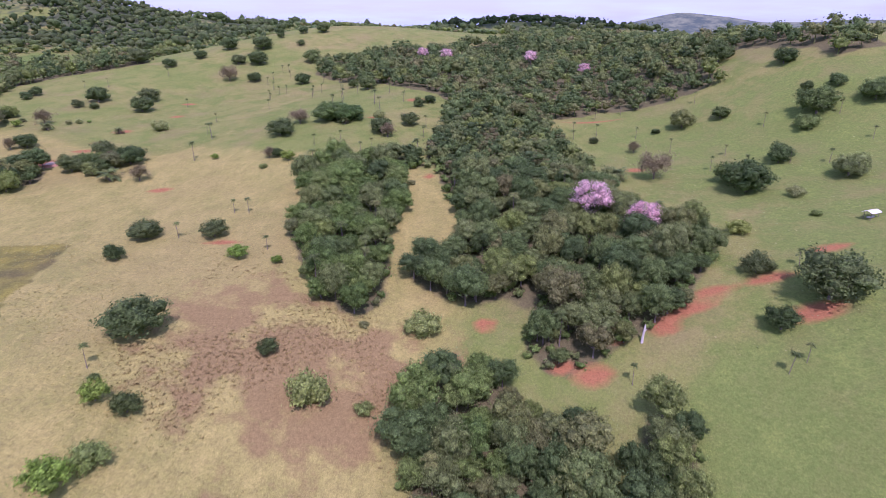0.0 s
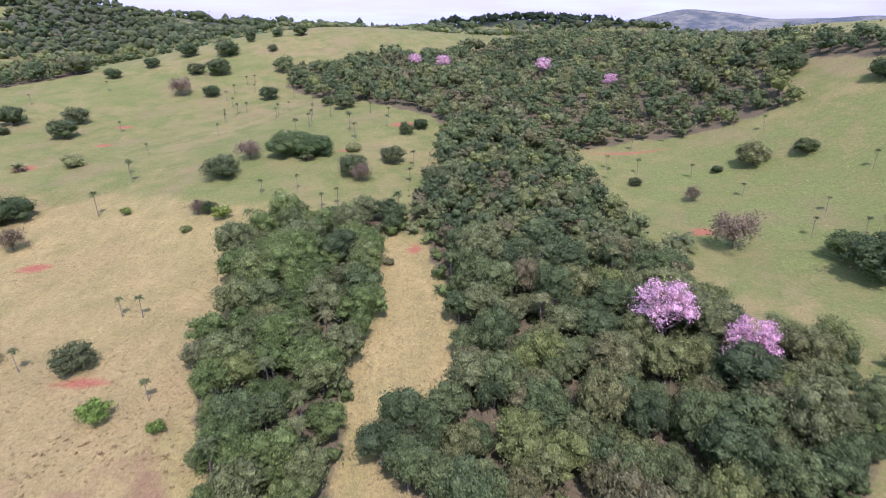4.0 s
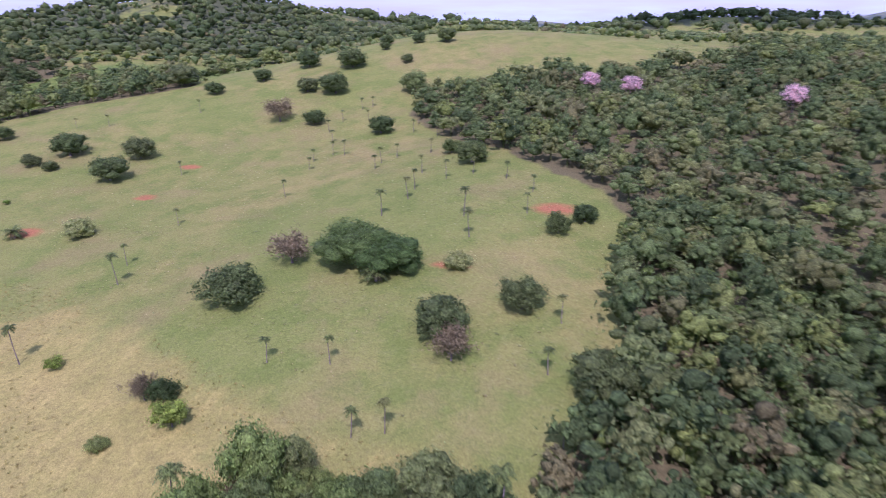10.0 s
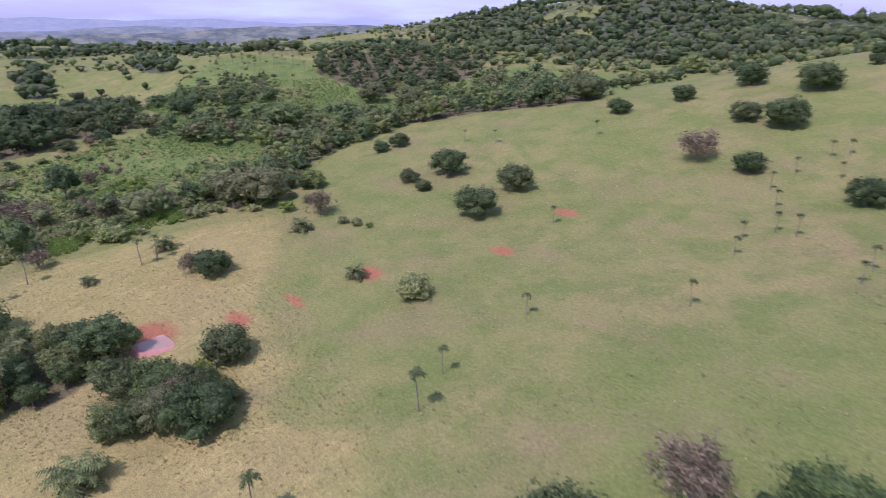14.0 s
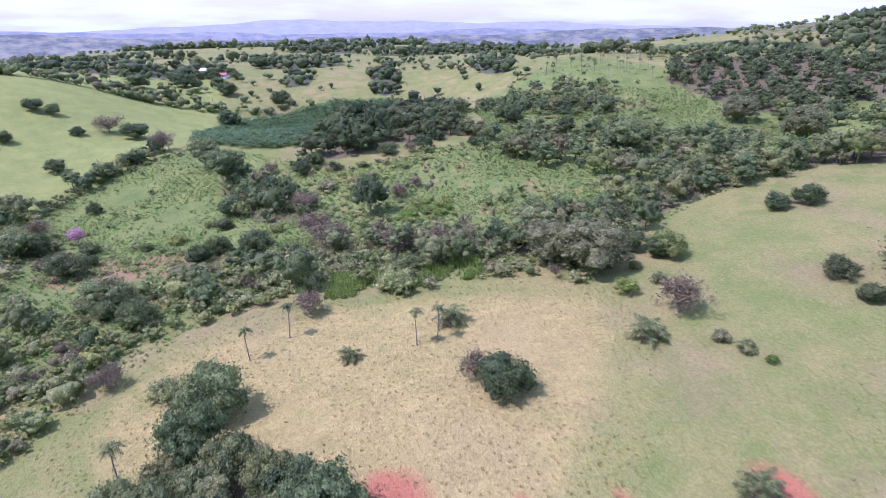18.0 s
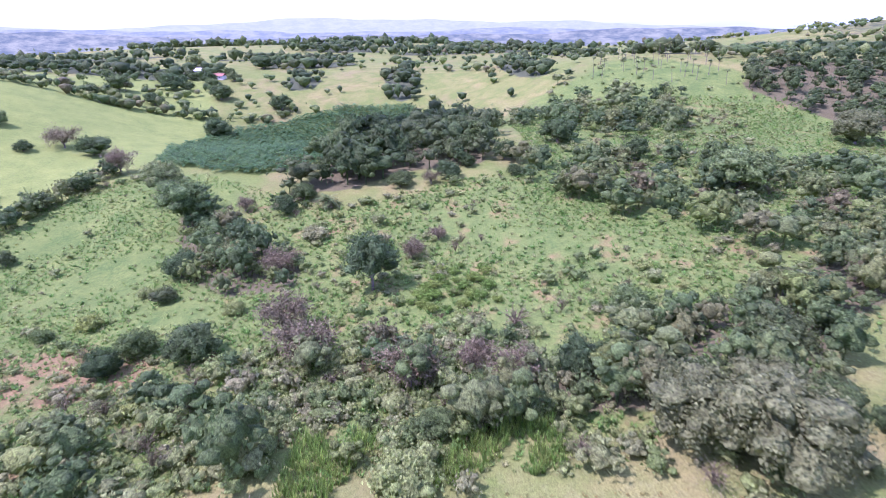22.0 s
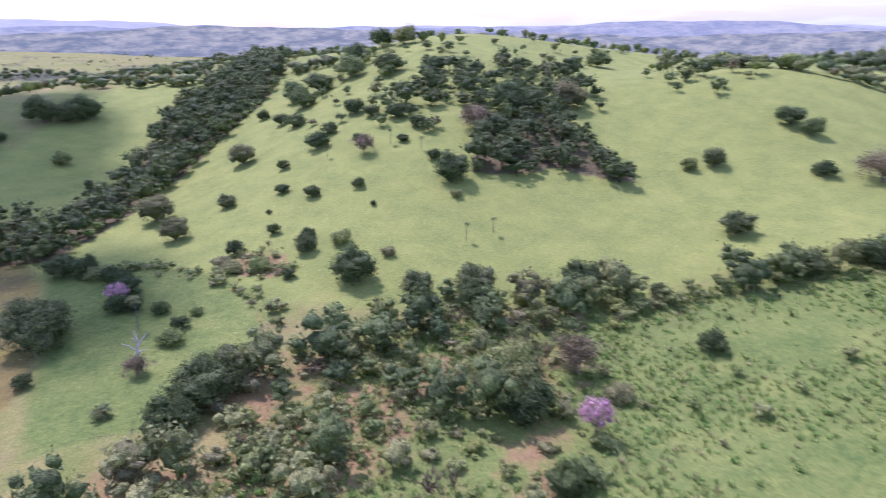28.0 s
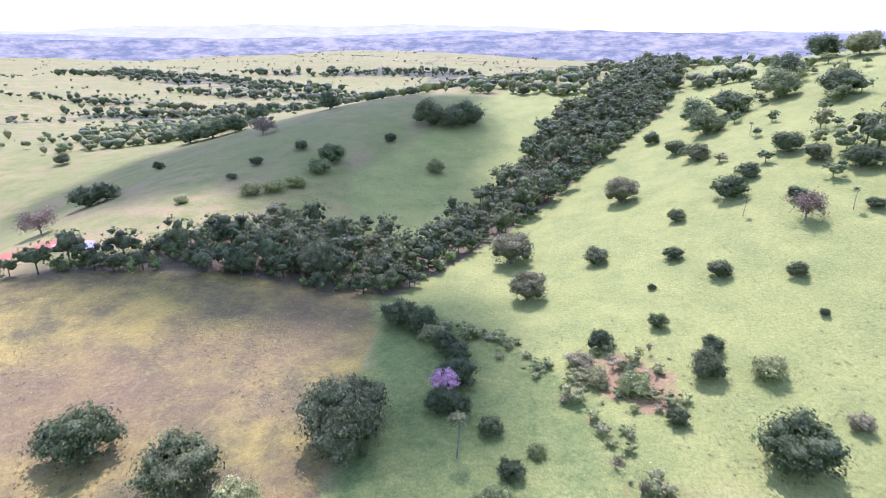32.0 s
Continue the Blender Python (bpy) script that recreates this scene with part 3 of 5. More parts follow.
def make_ground():
    def axis(lo, hi, step, end_lo, end_hi):
        a = list(np.arange(lo, hi + 0.1, step))
        s = step
        while a[-1] < end_hi:
            s *= 1.09
            a.append(a[-1] + s)
        s = step
        while a[0] > end_lo:
            s *= 1.09
            a.insert(0, a[0] - s)
        return np.array(a)
    xs, ys = axis(-520, 140, 2.8, -4850, 4700), axis(-170, 440, 2.8, -4700, 4850)
    gx, gy = np.meshgrid(xs, ys)
    gx, gy = gx.ravel(), gy.ravel()
    z = ground_z(gx, gy)
    w, h = len(xs), len(ys)
    i = (np.arange(h - 1)[:, None] * w + np.arange(w - 1)[None, :]).ravel()
    me = bpy.data.meshes.new("ground")
    faces = np.stack([i, i + 1, i + w + 1, i + w], 1)
    me.from_pydata(np.stack([gx, gy, z], 1).tolist(), [], faces.tolist())
    me.polygons.foreach_set("use_smooth", np.ones(len(faces), bool))
    near = np.hypot(gx + 150, gy - 180) < 600
    cov = {k: np.zeros(len(gx)) for k in ("dry", "yellow", "fresh", "lush", "brown", "floor", "canopy", "soil")}
    nx, ny = gx[near], gy[near]

    def lay(key, poly, blur, amount=1.0):
        cov[key][near] = np.maximum(cov[key][near], amount * soft_inside(poly, nx, ny, blur))
    for p, blur, amount in ((DRY_FIELD, 20, 0.85), (DRY_KNOLL, 14, 0.62), (DRY_STRIP, 5, 1.0)):
        lay("dry", p, blur, amount)
    lay("yellow", DRY_SOUTH, 4)
    lay("dry", SCRUB_BAND, 6, 0.6)
    lay("fresh", FRESH, 14)
    lay("fresh", WEST_FIELD, 14, 0.3)
    lay("lush", EAST, 16, 0.53)
    lay("brown", BROWN_PATCH, 18, 0.66)
    lay("brown", SCRUBLAND, 8, 0.33)
    lay("brown", DRY_SLOPE, 8, 0.62)
    lay("brown", THICKET, 5, 0.55)
    lay("fresh", MID_FIELD, 10, 0.75)
    lay("lush", NW_VALLEY, 12, 0.75)
    lay("brown", BRUSH_SOUTH, 3, 0.55)
    lay("lush", LUSH_FRONT, 5)
    lay("lush", LUSH_VALLEY, 10, 0.8)
    cov["brown"][near] *= 1 - soft_inside(LUSH_VALLEY, nx, ny, 8)
    lay("lush", PLANTATION, 6, 0.9)
    lay("lush", SCRUBLAND, 8, 0.66)
    for p in WOODS:
        lay("floor", p, 3, 0.75)
    for cx, cy, rx, ry in RED_SPOTS:
        d = ((nx - cx) / rx) ** 2 + ((ny - cy) / ry) ** 2
        cov["soil"][near] = np.maximum(cov["soil"][near], np.exp(-d * 0.8) * 0.84)
    for line, wide in TRAILS:
        for (x0, y0), (x1, y1) in zip(line, line[1:]):
            t = np.clip(((nx - x0) * (x1 - x0) + (ny - y0) * (y1 - y0)) / ((x1 - x0) ** 2 + (y1 - y0) ** 2), 0, 1)
            d = np.hypot(nx - x0 - t * (x1 - x0), ny - y0 - t * (y1 - y0))
            cov["soil"][near] = np.maximum(cov["soil"][near], 0.52 * np.exp(-(d / wide) ** 2))
    out = ~near
    cov["canopy"][out] = np.clip((far_cover(gx[out], gy[out]) - 0.6) * 2.5, 0, 0.5)
    for cx, cy, rx, ry, _ in WOODED_HILLS:
        d = ((gx - cx) / rx) ** 2 + ((gy - cy) / ry) ** 2
        cov["canopy"] = np.maximum(cov["canopy"], np.clip(1.35 - 1.2 * d, 0, 0.75) * (1 - 0.8 * glade(gx, gy)))
    cov["fresh"][out] = np.clip(0.1 + 0.35 * np.sin(gx[out] / 260 + 1) * np.sin(gy[out] / 230), 0, 1)
    cov["dry"][out] = np.clip(0.12 + 0.22 * np.sin(gx[out] / 210) * np.sin(gy[out] / 170), 0, 1)
    for k, v in cov.items():
        me.attributes.new(k, "FLOAT", "POINT").data.foreach_set("value", v)
    me.materials.append(GROUND)
    return tagged(new("ground", me), "rolling pasture ground of green and straw grass with red earth", "ground", kind="structure")


make_ground()


def distance(name, radius, base, amp, seed, mat, peaks=()):
    """A ring of far ridges round the whole country."""
    r = np.random.default_rng(seed)
    n, ph = 720, r.uniform(0, 6.28, 6)
    a = np.arange(n) * 2 * math.pi / n
    top = base + amp * (0.5 * np.sin(3 * a + ph[0]) + 0.4 * np.sin(7 * a + ph[1]) + 0.25 * np.sin(13 * a + ph[2]) + 0.13 * np.sin(31 * a + ph[3]) + 0.06 * np.sin(83 * a + ph[4]))
    for at, wide, tall in peaks:
        top = top + tall * np.exp(-((np.degrees(a) - at) / wide) ** 2)
    rows = [(radius - 260, np.full(n, -130.0)), (radius - 90, top * 0.55 - 45), (radius, top), (radius + 60, top - 12)]
    v = np.concatenate([np.stack([-150 + q * np.cos(a), 180 + q * np.sin(a), z], 1) for q, z in rows])
    i, j = np.arange(n), (np.arange(n) + 1) % n
    f = np.concatenate([np.stack([k * n + i, k * n + j, (k + 1) * n + j, (k + 1) * n + i], 1) for k in range(3)])
    me = bpy.data.meshes.new(name)
    me.from_pydata(v.tolist(), [], f.tolist())
    me.polygons.foreach_set("use_smooth", np.ones(len(f), bool))
    me.materials.append(mat)
    return tagged(new(name, me), "hazy blue ridges on the horizon", "hills", kind="structure")


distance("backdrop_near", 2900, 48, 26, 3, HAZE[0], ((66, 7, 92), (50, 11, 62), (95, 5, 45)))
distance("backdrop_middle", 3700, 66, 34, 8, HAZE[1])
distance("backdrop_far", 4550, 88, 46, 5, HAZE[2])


# ---- plants: shapes ----
rng = np.random.default_rng(7)


def ico(sub):
    bm = bmesh.new()
    bmesh.ops.create_icosphere(bm, subdivisions=sub, radius=1)
    v = np.array([p.co[:] for p in bm.verts])
    f = np.array([[p.index for p in q.verts] for q in bm.faces])
    bm.free()
    return v, f


ICO0, ICO1, ICO2 = ico(1), ico(2), ico(3)


def lumps(v, amount, r):
    """Uneven radius for a lump of leaves."""
    k = r.normal(size=(5, 3)) * 2.2
    ph = r.uniform(0, 6.3, 5)
    return v * (1 + amount * sum(np.sin(v @ k[i] + ph[i]) for i in range(5)) / 2.2)[:, None]


def sprays(pos, nrm, size, r):
    """Small pointed leaf sprays, facing roughly outward."""
    n = len(pos)
    nrm = nrm + r.normal(size=(n, 3)) * 0.6
    nrm /= np.linalg.norm(nrm, axis=1)[:, None]
    a = np.cross(nrm, r.normal(size=(n, 3)))
    a /= np.linalg.norm(a, axis=1)[:, None] + 1e-9
    b = np.cross(nrm, a)
    s = (size * r.uniform(0.6, 1.4, n))[:, None]
    w = s * r.uniform(0.5, 0.9, n)[:, None]
    v = np.stack([pos - a * s * 0.6 - b * w, pos - a * s * 0.6 + b * w, pos + a * s + nrm * s * 0.4], 1).reshape(-1, 3)
    return v, np.arange(3 * n).reshape(-1, 3)


def crown(seed, lobes=10, leaves=420, spray=0.2, width=1.0, height=0.75, gap=0.0, core=0.76, low=-0.2, ball=None, spread=(0.3, 0.8), heart=0.5, clump=9):
    """A crown 1 unit in radius, its middle at the origin: rounded boughs of foliage stacked into an uneven dome, fringed with small clumps of leaf sprays."""
    r = np.random.default_rng(seed)
    V, F, off = [], [], 0
    cs, rs, sq = [], [], []
    for k in range(lobes):
        a = k * 2.4 + r.uniform(-0.5, 0.5)
        up = 0.5 * low + (0.95 - 0.5 * low) * ((k + r.uniform(-0.4, 0.4)) / lobes) if k else 0.0
        out = r.uniform(*spread) * 0.3 + 0.48
        ring = math.sqrt(max(0.05, 1 - max(up, -0.1) ** 2))
        c = np.array([math.cos(a) * ring * width, math.sin(a) * ring * width, up * height]) * (out if k else 0.0)
        rad = (heart * 1.08 if k == 0 else r.uniform(0.24, 0.42) * (1.12 - 0.25 * ring)) * (1 - gap)
        q = np.array([r.uniform(0.85, 1.25), r.uniform(0.85, 1.25), r.uniform(0.65, 0.95)])
        cs.append(c), rs.append(rad), sq.append(q)
        v, f = ICO1 if ball is None or (k == 0 and leaves >= 50 and core > 0.5) else ball
        v = lumps(v, 0.3, r) * r.uniform(0.75, 1.12, len(v))[:, None] * q * rad * core + c
        V.append(v), F.append(f + off)
        off += len(v)
    cs, rs, sq = np.array(cs), np.array(rs), np.array(sq)
    n = max(leaves // clump, 1)
    pick = r.choice(lobes, n, p=rs ** 2 / (rs ** 2).sum())
    d = r.normal(size=(n, 3))
    d[:, 2] = np.where(d[:, 2] < -0.7, -d[:, 2], d[:, 2])
    d /= np.linalg.norm(d, axis=1)[:, None]
    heads = cs[pick] + d * sq[pick] * (rs[pick] * r.uniform(0.78, 1.14, n))[:, None]
    every = np.repeat(np.arange(n), clump)
    loose = r.normal(size=(len(every), 3)) * np.array([0.075, 0.075, 0.05]) * r.uniform(0.6, 1.5, n)[every][:, None]
    v, f = sprays(heads[every] + loose * (spray / 0.13), d[every] + loose * 6, spray * 0.31, r)
    V.append(v), F.append(f + off)
    v = np.concatenate(V)
    v[:, :2] /= np.percentile(np.hypot(v[:, 0], v[:, 1]), 96)
    return v, np.concatenate(F)


def tube(path, radii, sides=6):
    path = np.array(path, float)
    V, F = [], []
    for k, (p, rad) in enumerate(zip(path, radii)):
        t = path[min(k + 1, len(path) - 1)] - path[max(k - 1, 0)]
        t /= np.linalg.norm(t) + 1e-9
        a = np.cross(t, (0.31, 0.95, 0.05))
        a /= np.linalg.norm(a)
        b = np.cross(t, a)
        for s in range(sides):
            w = 2 * math.pi * s / sides
            V.append(p + rad * (math.cos(w) * a + math.sin(w) * b))
    for k in range(len(path) - 1):
        for s in range(sides):
            q = (s + 1) % sides
            F.append((k * sides + s, k * sides + q, (k + 1) * sides + q))
            F.append((k * sides + s, (k + 1) * sides + q, (k + 1) * sides + s))
    return np.array(V), np.array(F)


def joined(parts):
    V, F, off = [], [], 0
    for v, f in parts:
        V.append(v), F.append(f + off)
        off += len(v)
    return np.concatenate(V), np.concatenate(F)


def trunk(seed, top, rad, limbs=4, reach=1.8):
    """A tapered trunk with limbs that run up into the crown."""
    r = np.random.default_rng(seed)
    lean = r.uniform(-0.25, 0.25, 2) * top * 0.3
    ps = [tube([(0, 0, -0.5), (lean[0] * 0.3, lean[1] * 0.3, top * 0.4), (lean[0], lean[1], top), (lean[0] * 1.2, lean[1] * 1.2, top * 1.35)],
               [rad * 1.35, rad, rad * 0.75, rad * 0.3])]
    for k in range(limbs):
        a, h = k * 2.4 + r.uniform(-0.4, 0.4), top * r.uniform(0.55, 0.95)
        c = np.array([lean[0], lean[1], 0]) * h / top
        e = c + np.array([math.cos(a) * reach, math.sin(a) * reach, h + reach * r.uniform(0.5, 0.9)])
        m = c + np.array([math.cos(a) * reach * 0.5, math.sin(a) * reach * 0.5, h + reach * 0.25])
        ps.append(tube([c + (0, 0, h), m, e], [rad * 0.5, rad * 0.36, rad * 0.14], 5))
    return joined(ps)


def mesh(name, vf, mat, smooth=False):
    me = bpy.data.meshes.new(name)
    me.from_pydata(vf[0].tolist(), [], vf[1].tolist())
    me.materials.append(mat)
    if smooth:
        me.polygons.foreach_set("use_smooth", np.ones(len(me.polygons), bool))
    return me


def part(name, me, parent, label=""):
    ob = new(name, me)
    ob.parent = parent
    if label:
        ob["label"] = label
    return ob


def put(proto, x, y, size=1.0, turn=None, tall=1.0, sink=0.0):
    """A copy of a plant, standing on the ground."""
    turn = rng.uniform(0, 360) if turn is None else turn
    m = pose(x, y, gz(x, y) - sink, rng.uniform(-3, 3), rng.uniform(-3, 3), turn) @ Matrix.Diagonal((size, size, size * tall, 1))
    return copy_thing(proto, m)


PARK = Vector((0, 0, -400))


def plant(name, label, category, group, trunk_vf, crown_vf, mat, crown_name="crown", crown_label=""):
    """A first plant, kept below the ground; copies of it stand on the land."""
    ob = new(name)
    tagged(ob, label, category, group)
    if trunk_vf is not None:
        part("trunk", mesh("trunk", trunk_vf, BARK, True), ob)
    part(crown_name, mesh(crown_name, crown_vf, mat, True), ob, crown_label)
    return ob


def lifted(vf, z, s=1.0, flat=1.0):
    return vf[0] * np.array([s, s, s * flat]) + np.array([0, 0, z]), vf[1]


def drop_first(ob):
    for o in (*ob.children_recursive, ob):
        bpy.data.objects.remove(o)


def palm_head(seed, fronds=15, length=2.4, droop=1.0, pairs=9):
    """Feathered fronds that arch out of one point."""
    r = np.random.default_rng(seed)
    V, F, off = [], [], 0
    for k in range(fronds):
        a, rise = k * 2.4, r.uniform(-0.2, 1.15)
        ln = length * r.uniform(0.8, 1.15)
        d, side = np.array([math.cos(a), math.sin(a), 0]), np.array([-math.sin(a), math.cos(a), 0])
        pts = []
        for s in np.linspace(0, 1, pairs + 1):
            z = math.sin(rise) * s * ln - droop * 0.42 * ln * s * s
            pts.append(d * math.cos(rise * 0.6) * s * ln + np.array([0, 0, z]))
        for q in range(pairs):
            p0, p1 = pts[q], pts[q + 1]
            leaf = ln * 0.3 * math.sin(math.pi * (0.18 + 0.78 * q / pairs))
            for sg in (-1, 1):
                tip = (p0 + p1) / 2 + side * sg * leaf + d * leaf * 0.35 - np.array([0, 0, leaf * r.uniform(0.2, 0.6)])
                V += [p0, p1, tip]
                F.append((off, off + 1, off + 2))
                off += 3
    return np.array(V), np.array(F)


def bare_crown(seed, reach=1.0, twigs=230):
    """Leafless boughs that fork, with a haze of fine twigs."""
    r = np.random.default_rng(seed)
    ps = []
    tips = []
    for k in range(9):
        a, up = k * 2.4, r.uniform(0.35, 1.3)
        e = np.array([math.cos(a) * math.cos(up), math.sin(a) * math.cos(up), math.sin(up) * 0.9]) * r.uniform(0.6, 0.9)
        ps.append(tube([(0, 0, -0.35), e * 0.45 + (0, 0, -0.05), e], [0.05, 0.035, 0.012], 4))
        for q in range(4):
            g = e * r.uniform(0.6, 1.0) + r.normal(size=3) * 0.3
            ps.append(tube([e * r.uniform(0.4, 0.7), g], [0.02, 0.006], 3))
            tips.append(g)
        tips.append(e)
    tips = np.array(tips)
    c = tips[r.integers(0, len(tips), twigs)] + r.normal(size=(twigs, 3)) * 0.17
    d = r.normal(size=(twigs, 3)) + c * 0.8
    d /= np.linalg.norm(d, axis=1)[:, None]
    s = np.cross(d, r.normal(size=(twigs, 3)))
    s /= np.linalg.norm(s, axis=1)[:, None]
    ln = r.uniform(0.1, 0.24, twigs)[:, None]
    v = np.stack([c - s * 0.03, c + s * 0.03, c + d * ln], 1).reshape(-1, 3)
    ps.append((v, np.arange(twigs * 3).reshape(-1, 3)))
    v, f = joined(ps)
    return v * reach, f


# first plants, in metres
TREES = [plant("forest_tree", "dark green broadleaf tree with a dense uneven crown", "tree", "woodland trees",
               trunk(20 + k, 2.6, 0.17), lifted(crown(k, 14, 3000, 0.15, 1.0, 0.95, low=-0.75, spread=(0.3, 0.8), heart=0.6), 3.9, 3.7, (1.0, 1.2, 0.9, 1.1, 1.3, 0.95)[k]), LEAF) for k in range(6)]
VINE = [plant("vine_tree", "fresh green tree overgrown with climbing vines", "tree", "vine-clad trees",
              trunk(26 + k, 2.2, 0.16), lifted(crown(6 + k, 14, 3200, 0.15, 1.0, 0.95, low=-0.8, spread=(0.3, 0.8), heart=0.62), 3.7, 3.7, (1.05, 0.95, 1.2)[k]), LEAF_VINE) for k in range(3)]
LONE = [plant("pasture_tree", "solitary round-crowned green tree standing in pasture", "tree", "pasture trees",
              trunk(30 + k, 1.3, 0.2, 4, 1.4), lifted(crown(40 + k, 14, 3200, 0.14, 1.0, 0.8, low=-0.85, spread=(0.2, 0.66), heart=0.62), 2.0, 3.6, (1.08, 0.95, 1.2, 1.02)[k]), (LEAF if k == 2 else LEAF_DARK)) for k in range(4)]
DARK = [plant("shade_tree", "dense dark green tree casting a short shadow on pasture", "tree", "pasture trees",
              trunk(34 + k, 1.3, 0.22, 4, 1.4), lifted(crown(45 + k, 14, 3200, 0.14, 1.0, 0.85, low=-0.85, spread=(0.2, 0.66), heart=0.64), 2.1, 3.6, (1.15, 1.05)[k]), LEAF_DARK) for k in range(2)]
OLIVE = [plant("olive_tree", "large grey-green tree with a loose feathery crown", "tree", "pasture trees",
               trunk(37 + k, 1.8, 0.24, 5, 1.6), lifted(crown(48 + k, 18, 4600, 0.11, 1.0, 0.85, gap=0.05, low=-0.85, spread=(0.2, 0.7), heart=0.66), 2.6, 3.9, 1.08), LEAF_OLIVE) for k in range(2)]
SHRUBS = [plant("shrub", "low rounded olive-green shrub in rough grass", "shrub", "shrubs",
                trunk(50 + k, 0.6, 0.09, 3, 0.6), lifted(crown(60 + k, 10, 2000, 0.18, 1.0, 0.75, low=-0.6, spread=(0.2, 0.66), heart=0.6), 0.8, 2.1, 1.0), LEAF_SCRUB) for k in range(4)]
BRIGHT = [plant("bright_shrub", "bright yellow-green leafy shrub", "shrub", "bright shrubs", trunk(70 + k, 0.6, 0.08, 3, 0.5),
                lifted(crown(80 + k, 9, 1600, 0.19, 1.0, 0.9, low=-0.5), 1.15, 1.9, 1.0), LEAF_BRIGHT) for k in range(2)]
FIG = plant("spreading_tree", "broad mid-green spreading tree with overlapping leaf masses", "tree", "", trunk(90, 1.8, 0.4, 6, 4.0),
            lifted(crown(91, 30, 13000, 0.08, 1.0, 0.8, low=-0.85, spread=(0.2, 0.85)), 2.7, 6.6, 0.86), LEAF_FIG)
BARE = [plant("bare_tree", "nearly leafless grey-brown tree with fine dense twigs", "tree", "bare trees", trunk(100 + k, 1.6, 0.16, 4, 1.2),
              joined([lifted(bare_crown(110 + k, 1.0, 1900), 2.2, 3.1, 0.9), lifted(crown(115 + k, 12, 420, 0.1, 1.0, 0.8, core=0.001, low=-0.6, ball=ICO0), 2.3, 2.9, 0.9)]), TWIGS, "twig_crown") for k in range(2)]
PINK = [plant("flowering_tree", "trumpet tree in full pink blossom", "tree", "flowering trees", trunk(120 + k, 4.0, 0.2, 6, 2.4),
              lifted(crown(130 + k, 20, 3200, 0.11, 1.0, 1.15, gap=0.2, core=0.5, low=-0.6), 5.6, 4.2, 1.05), BLOSSOM, "blossom_crown") for k in range(2)]
PALMS = [plant("palm", "slender palm with a small feathered head on a bare trunk", "palm", "pasture palms",
               tube([(0, 0, -0.4), (0.1, 0, 2), (0.22, 0.1, 4.5), (0.2, 0.2, 6.6)], [0.13, 0.095, 0.08, 0.075]),
               lifted(palm_head(140 + k, 24, 1.4, 1.6), 6.5), FROND, "fronds") for k in range(3)]
LOW_PALMS = []
for k in range(2):
    ob = tagged(new("low_palm"), "stout palm with long arching fronds near the ground", "palm", "low palms")
    part("trunk", mesh("trunk", tube([(0, 0, -0.3), (0, 0, 1.0), (0.1, 0, 2.2)], [0.3, 0.26, 0.22]), BARK, True), ob)
    head = lifted(palm_head(150 + k, 22, 3.0, 1.2, 11), 2.1)
    for q in range(22):
        v, f = head[0][q * 66:(q + 1) * 66], head[1][:22]
        part("frond", mesh("frond", (v, f), FROND), ob)
    part("frond_skirt", mesh("frond_skirt", lifted(palm_head(160, 16, 1.7, 3.2, 7), 2.0), TWIGS), ob, "hanging dead grey fronds")
    LOW_PALMS.append(ob)
FIRSTS = TREES + VINE + LONE + DARK + OLIVE + SHRUBS + BRIGHT + [FIG] + BARE + PINK + PALMS + LOW_PALMS


def scatter(poly, spacing, seed, jitter=0.42):
    """Places inside an outline on a jittered triangular grid."""
    r = np.random.default_rng(seed)
    xs, ys = [p[0] for p in poly], [p[1] for p in poly]
    gx, gy = np.meshgrid(np.arange(min(xs), max(xs), spacing), np.arange(min(ys), max(ys), spacing * 0.87))
    gx = gx + (np.arange(gx.shape[0]) % 2)[:, None] * spacing / 2
    gx, gy = gx.ravel(), gy.ravel()
    gx, gy = gx + r.uniform(-jitter, jitter, len(gx)) * spacing, gy + r.uniform(-jitter, jitter, len(gy)) * spacing
    ok = inside(poly, gx, gy)
    return list(zip(gx[ok].tolist(), gy[ok].tolist()))


def stuff(name, label, category, items, shapes, mat):
    """Many plants in one mesh: items are rows of x, y, size, tallness, shape number."""
    V, F, T, off = [], [], [], 0
    r = np.random.default_rng(len(items) + 5)
    zs = ground_z(np.array([i[0] for i in items]), np.array([i[1] for i in items]))
    for (x, y, s, tall, k), z in zip(items, zs):
        v, f = shapes[int(k) % len(shapes)]
        a = r.uniform(0, 6.283)
        c, n = math.cos(a) * s, math.sin(a) * s
        w = np.stack([v[:, 0] * c - v[:, 1] * n + x, v[:, 0] * n + v[:, 1] * c + y, v[:, 2] * s * tall + z], 1)
        V.append(w), F.append(f + off), T.append(np.full(len(w), r.uniform(0, 1)))
        off += len(w)
    me = bpy.data.meshes.new(name)
    V, F, T = np.concatenate(V), np.concatenate(F), np.concatenate(T)
    me.vertices.add(len(V))
    me.vertices.foreach_set("co", V.ravel())
    me.loops.add(F.size)
    me.loops.foreach_set("vertex_index", F.ravel().astype(np.int32))
    me.polygons.add(len(F))
    me.polygons.foreach_set("loop_start", (np.arange(len(F)) * 3).astype(np.int32))
    me.update(calc_edges=True)
    me.polygons.foreach_set("use_smooth", np.ones(len(F), bool))
    me.attributes.new("tint", "FLOAT", "POINT").data.foreach_set("value", T)
    me.materials.append(mat)
    return tagged(new(name, me), label, category, kind="stuff")


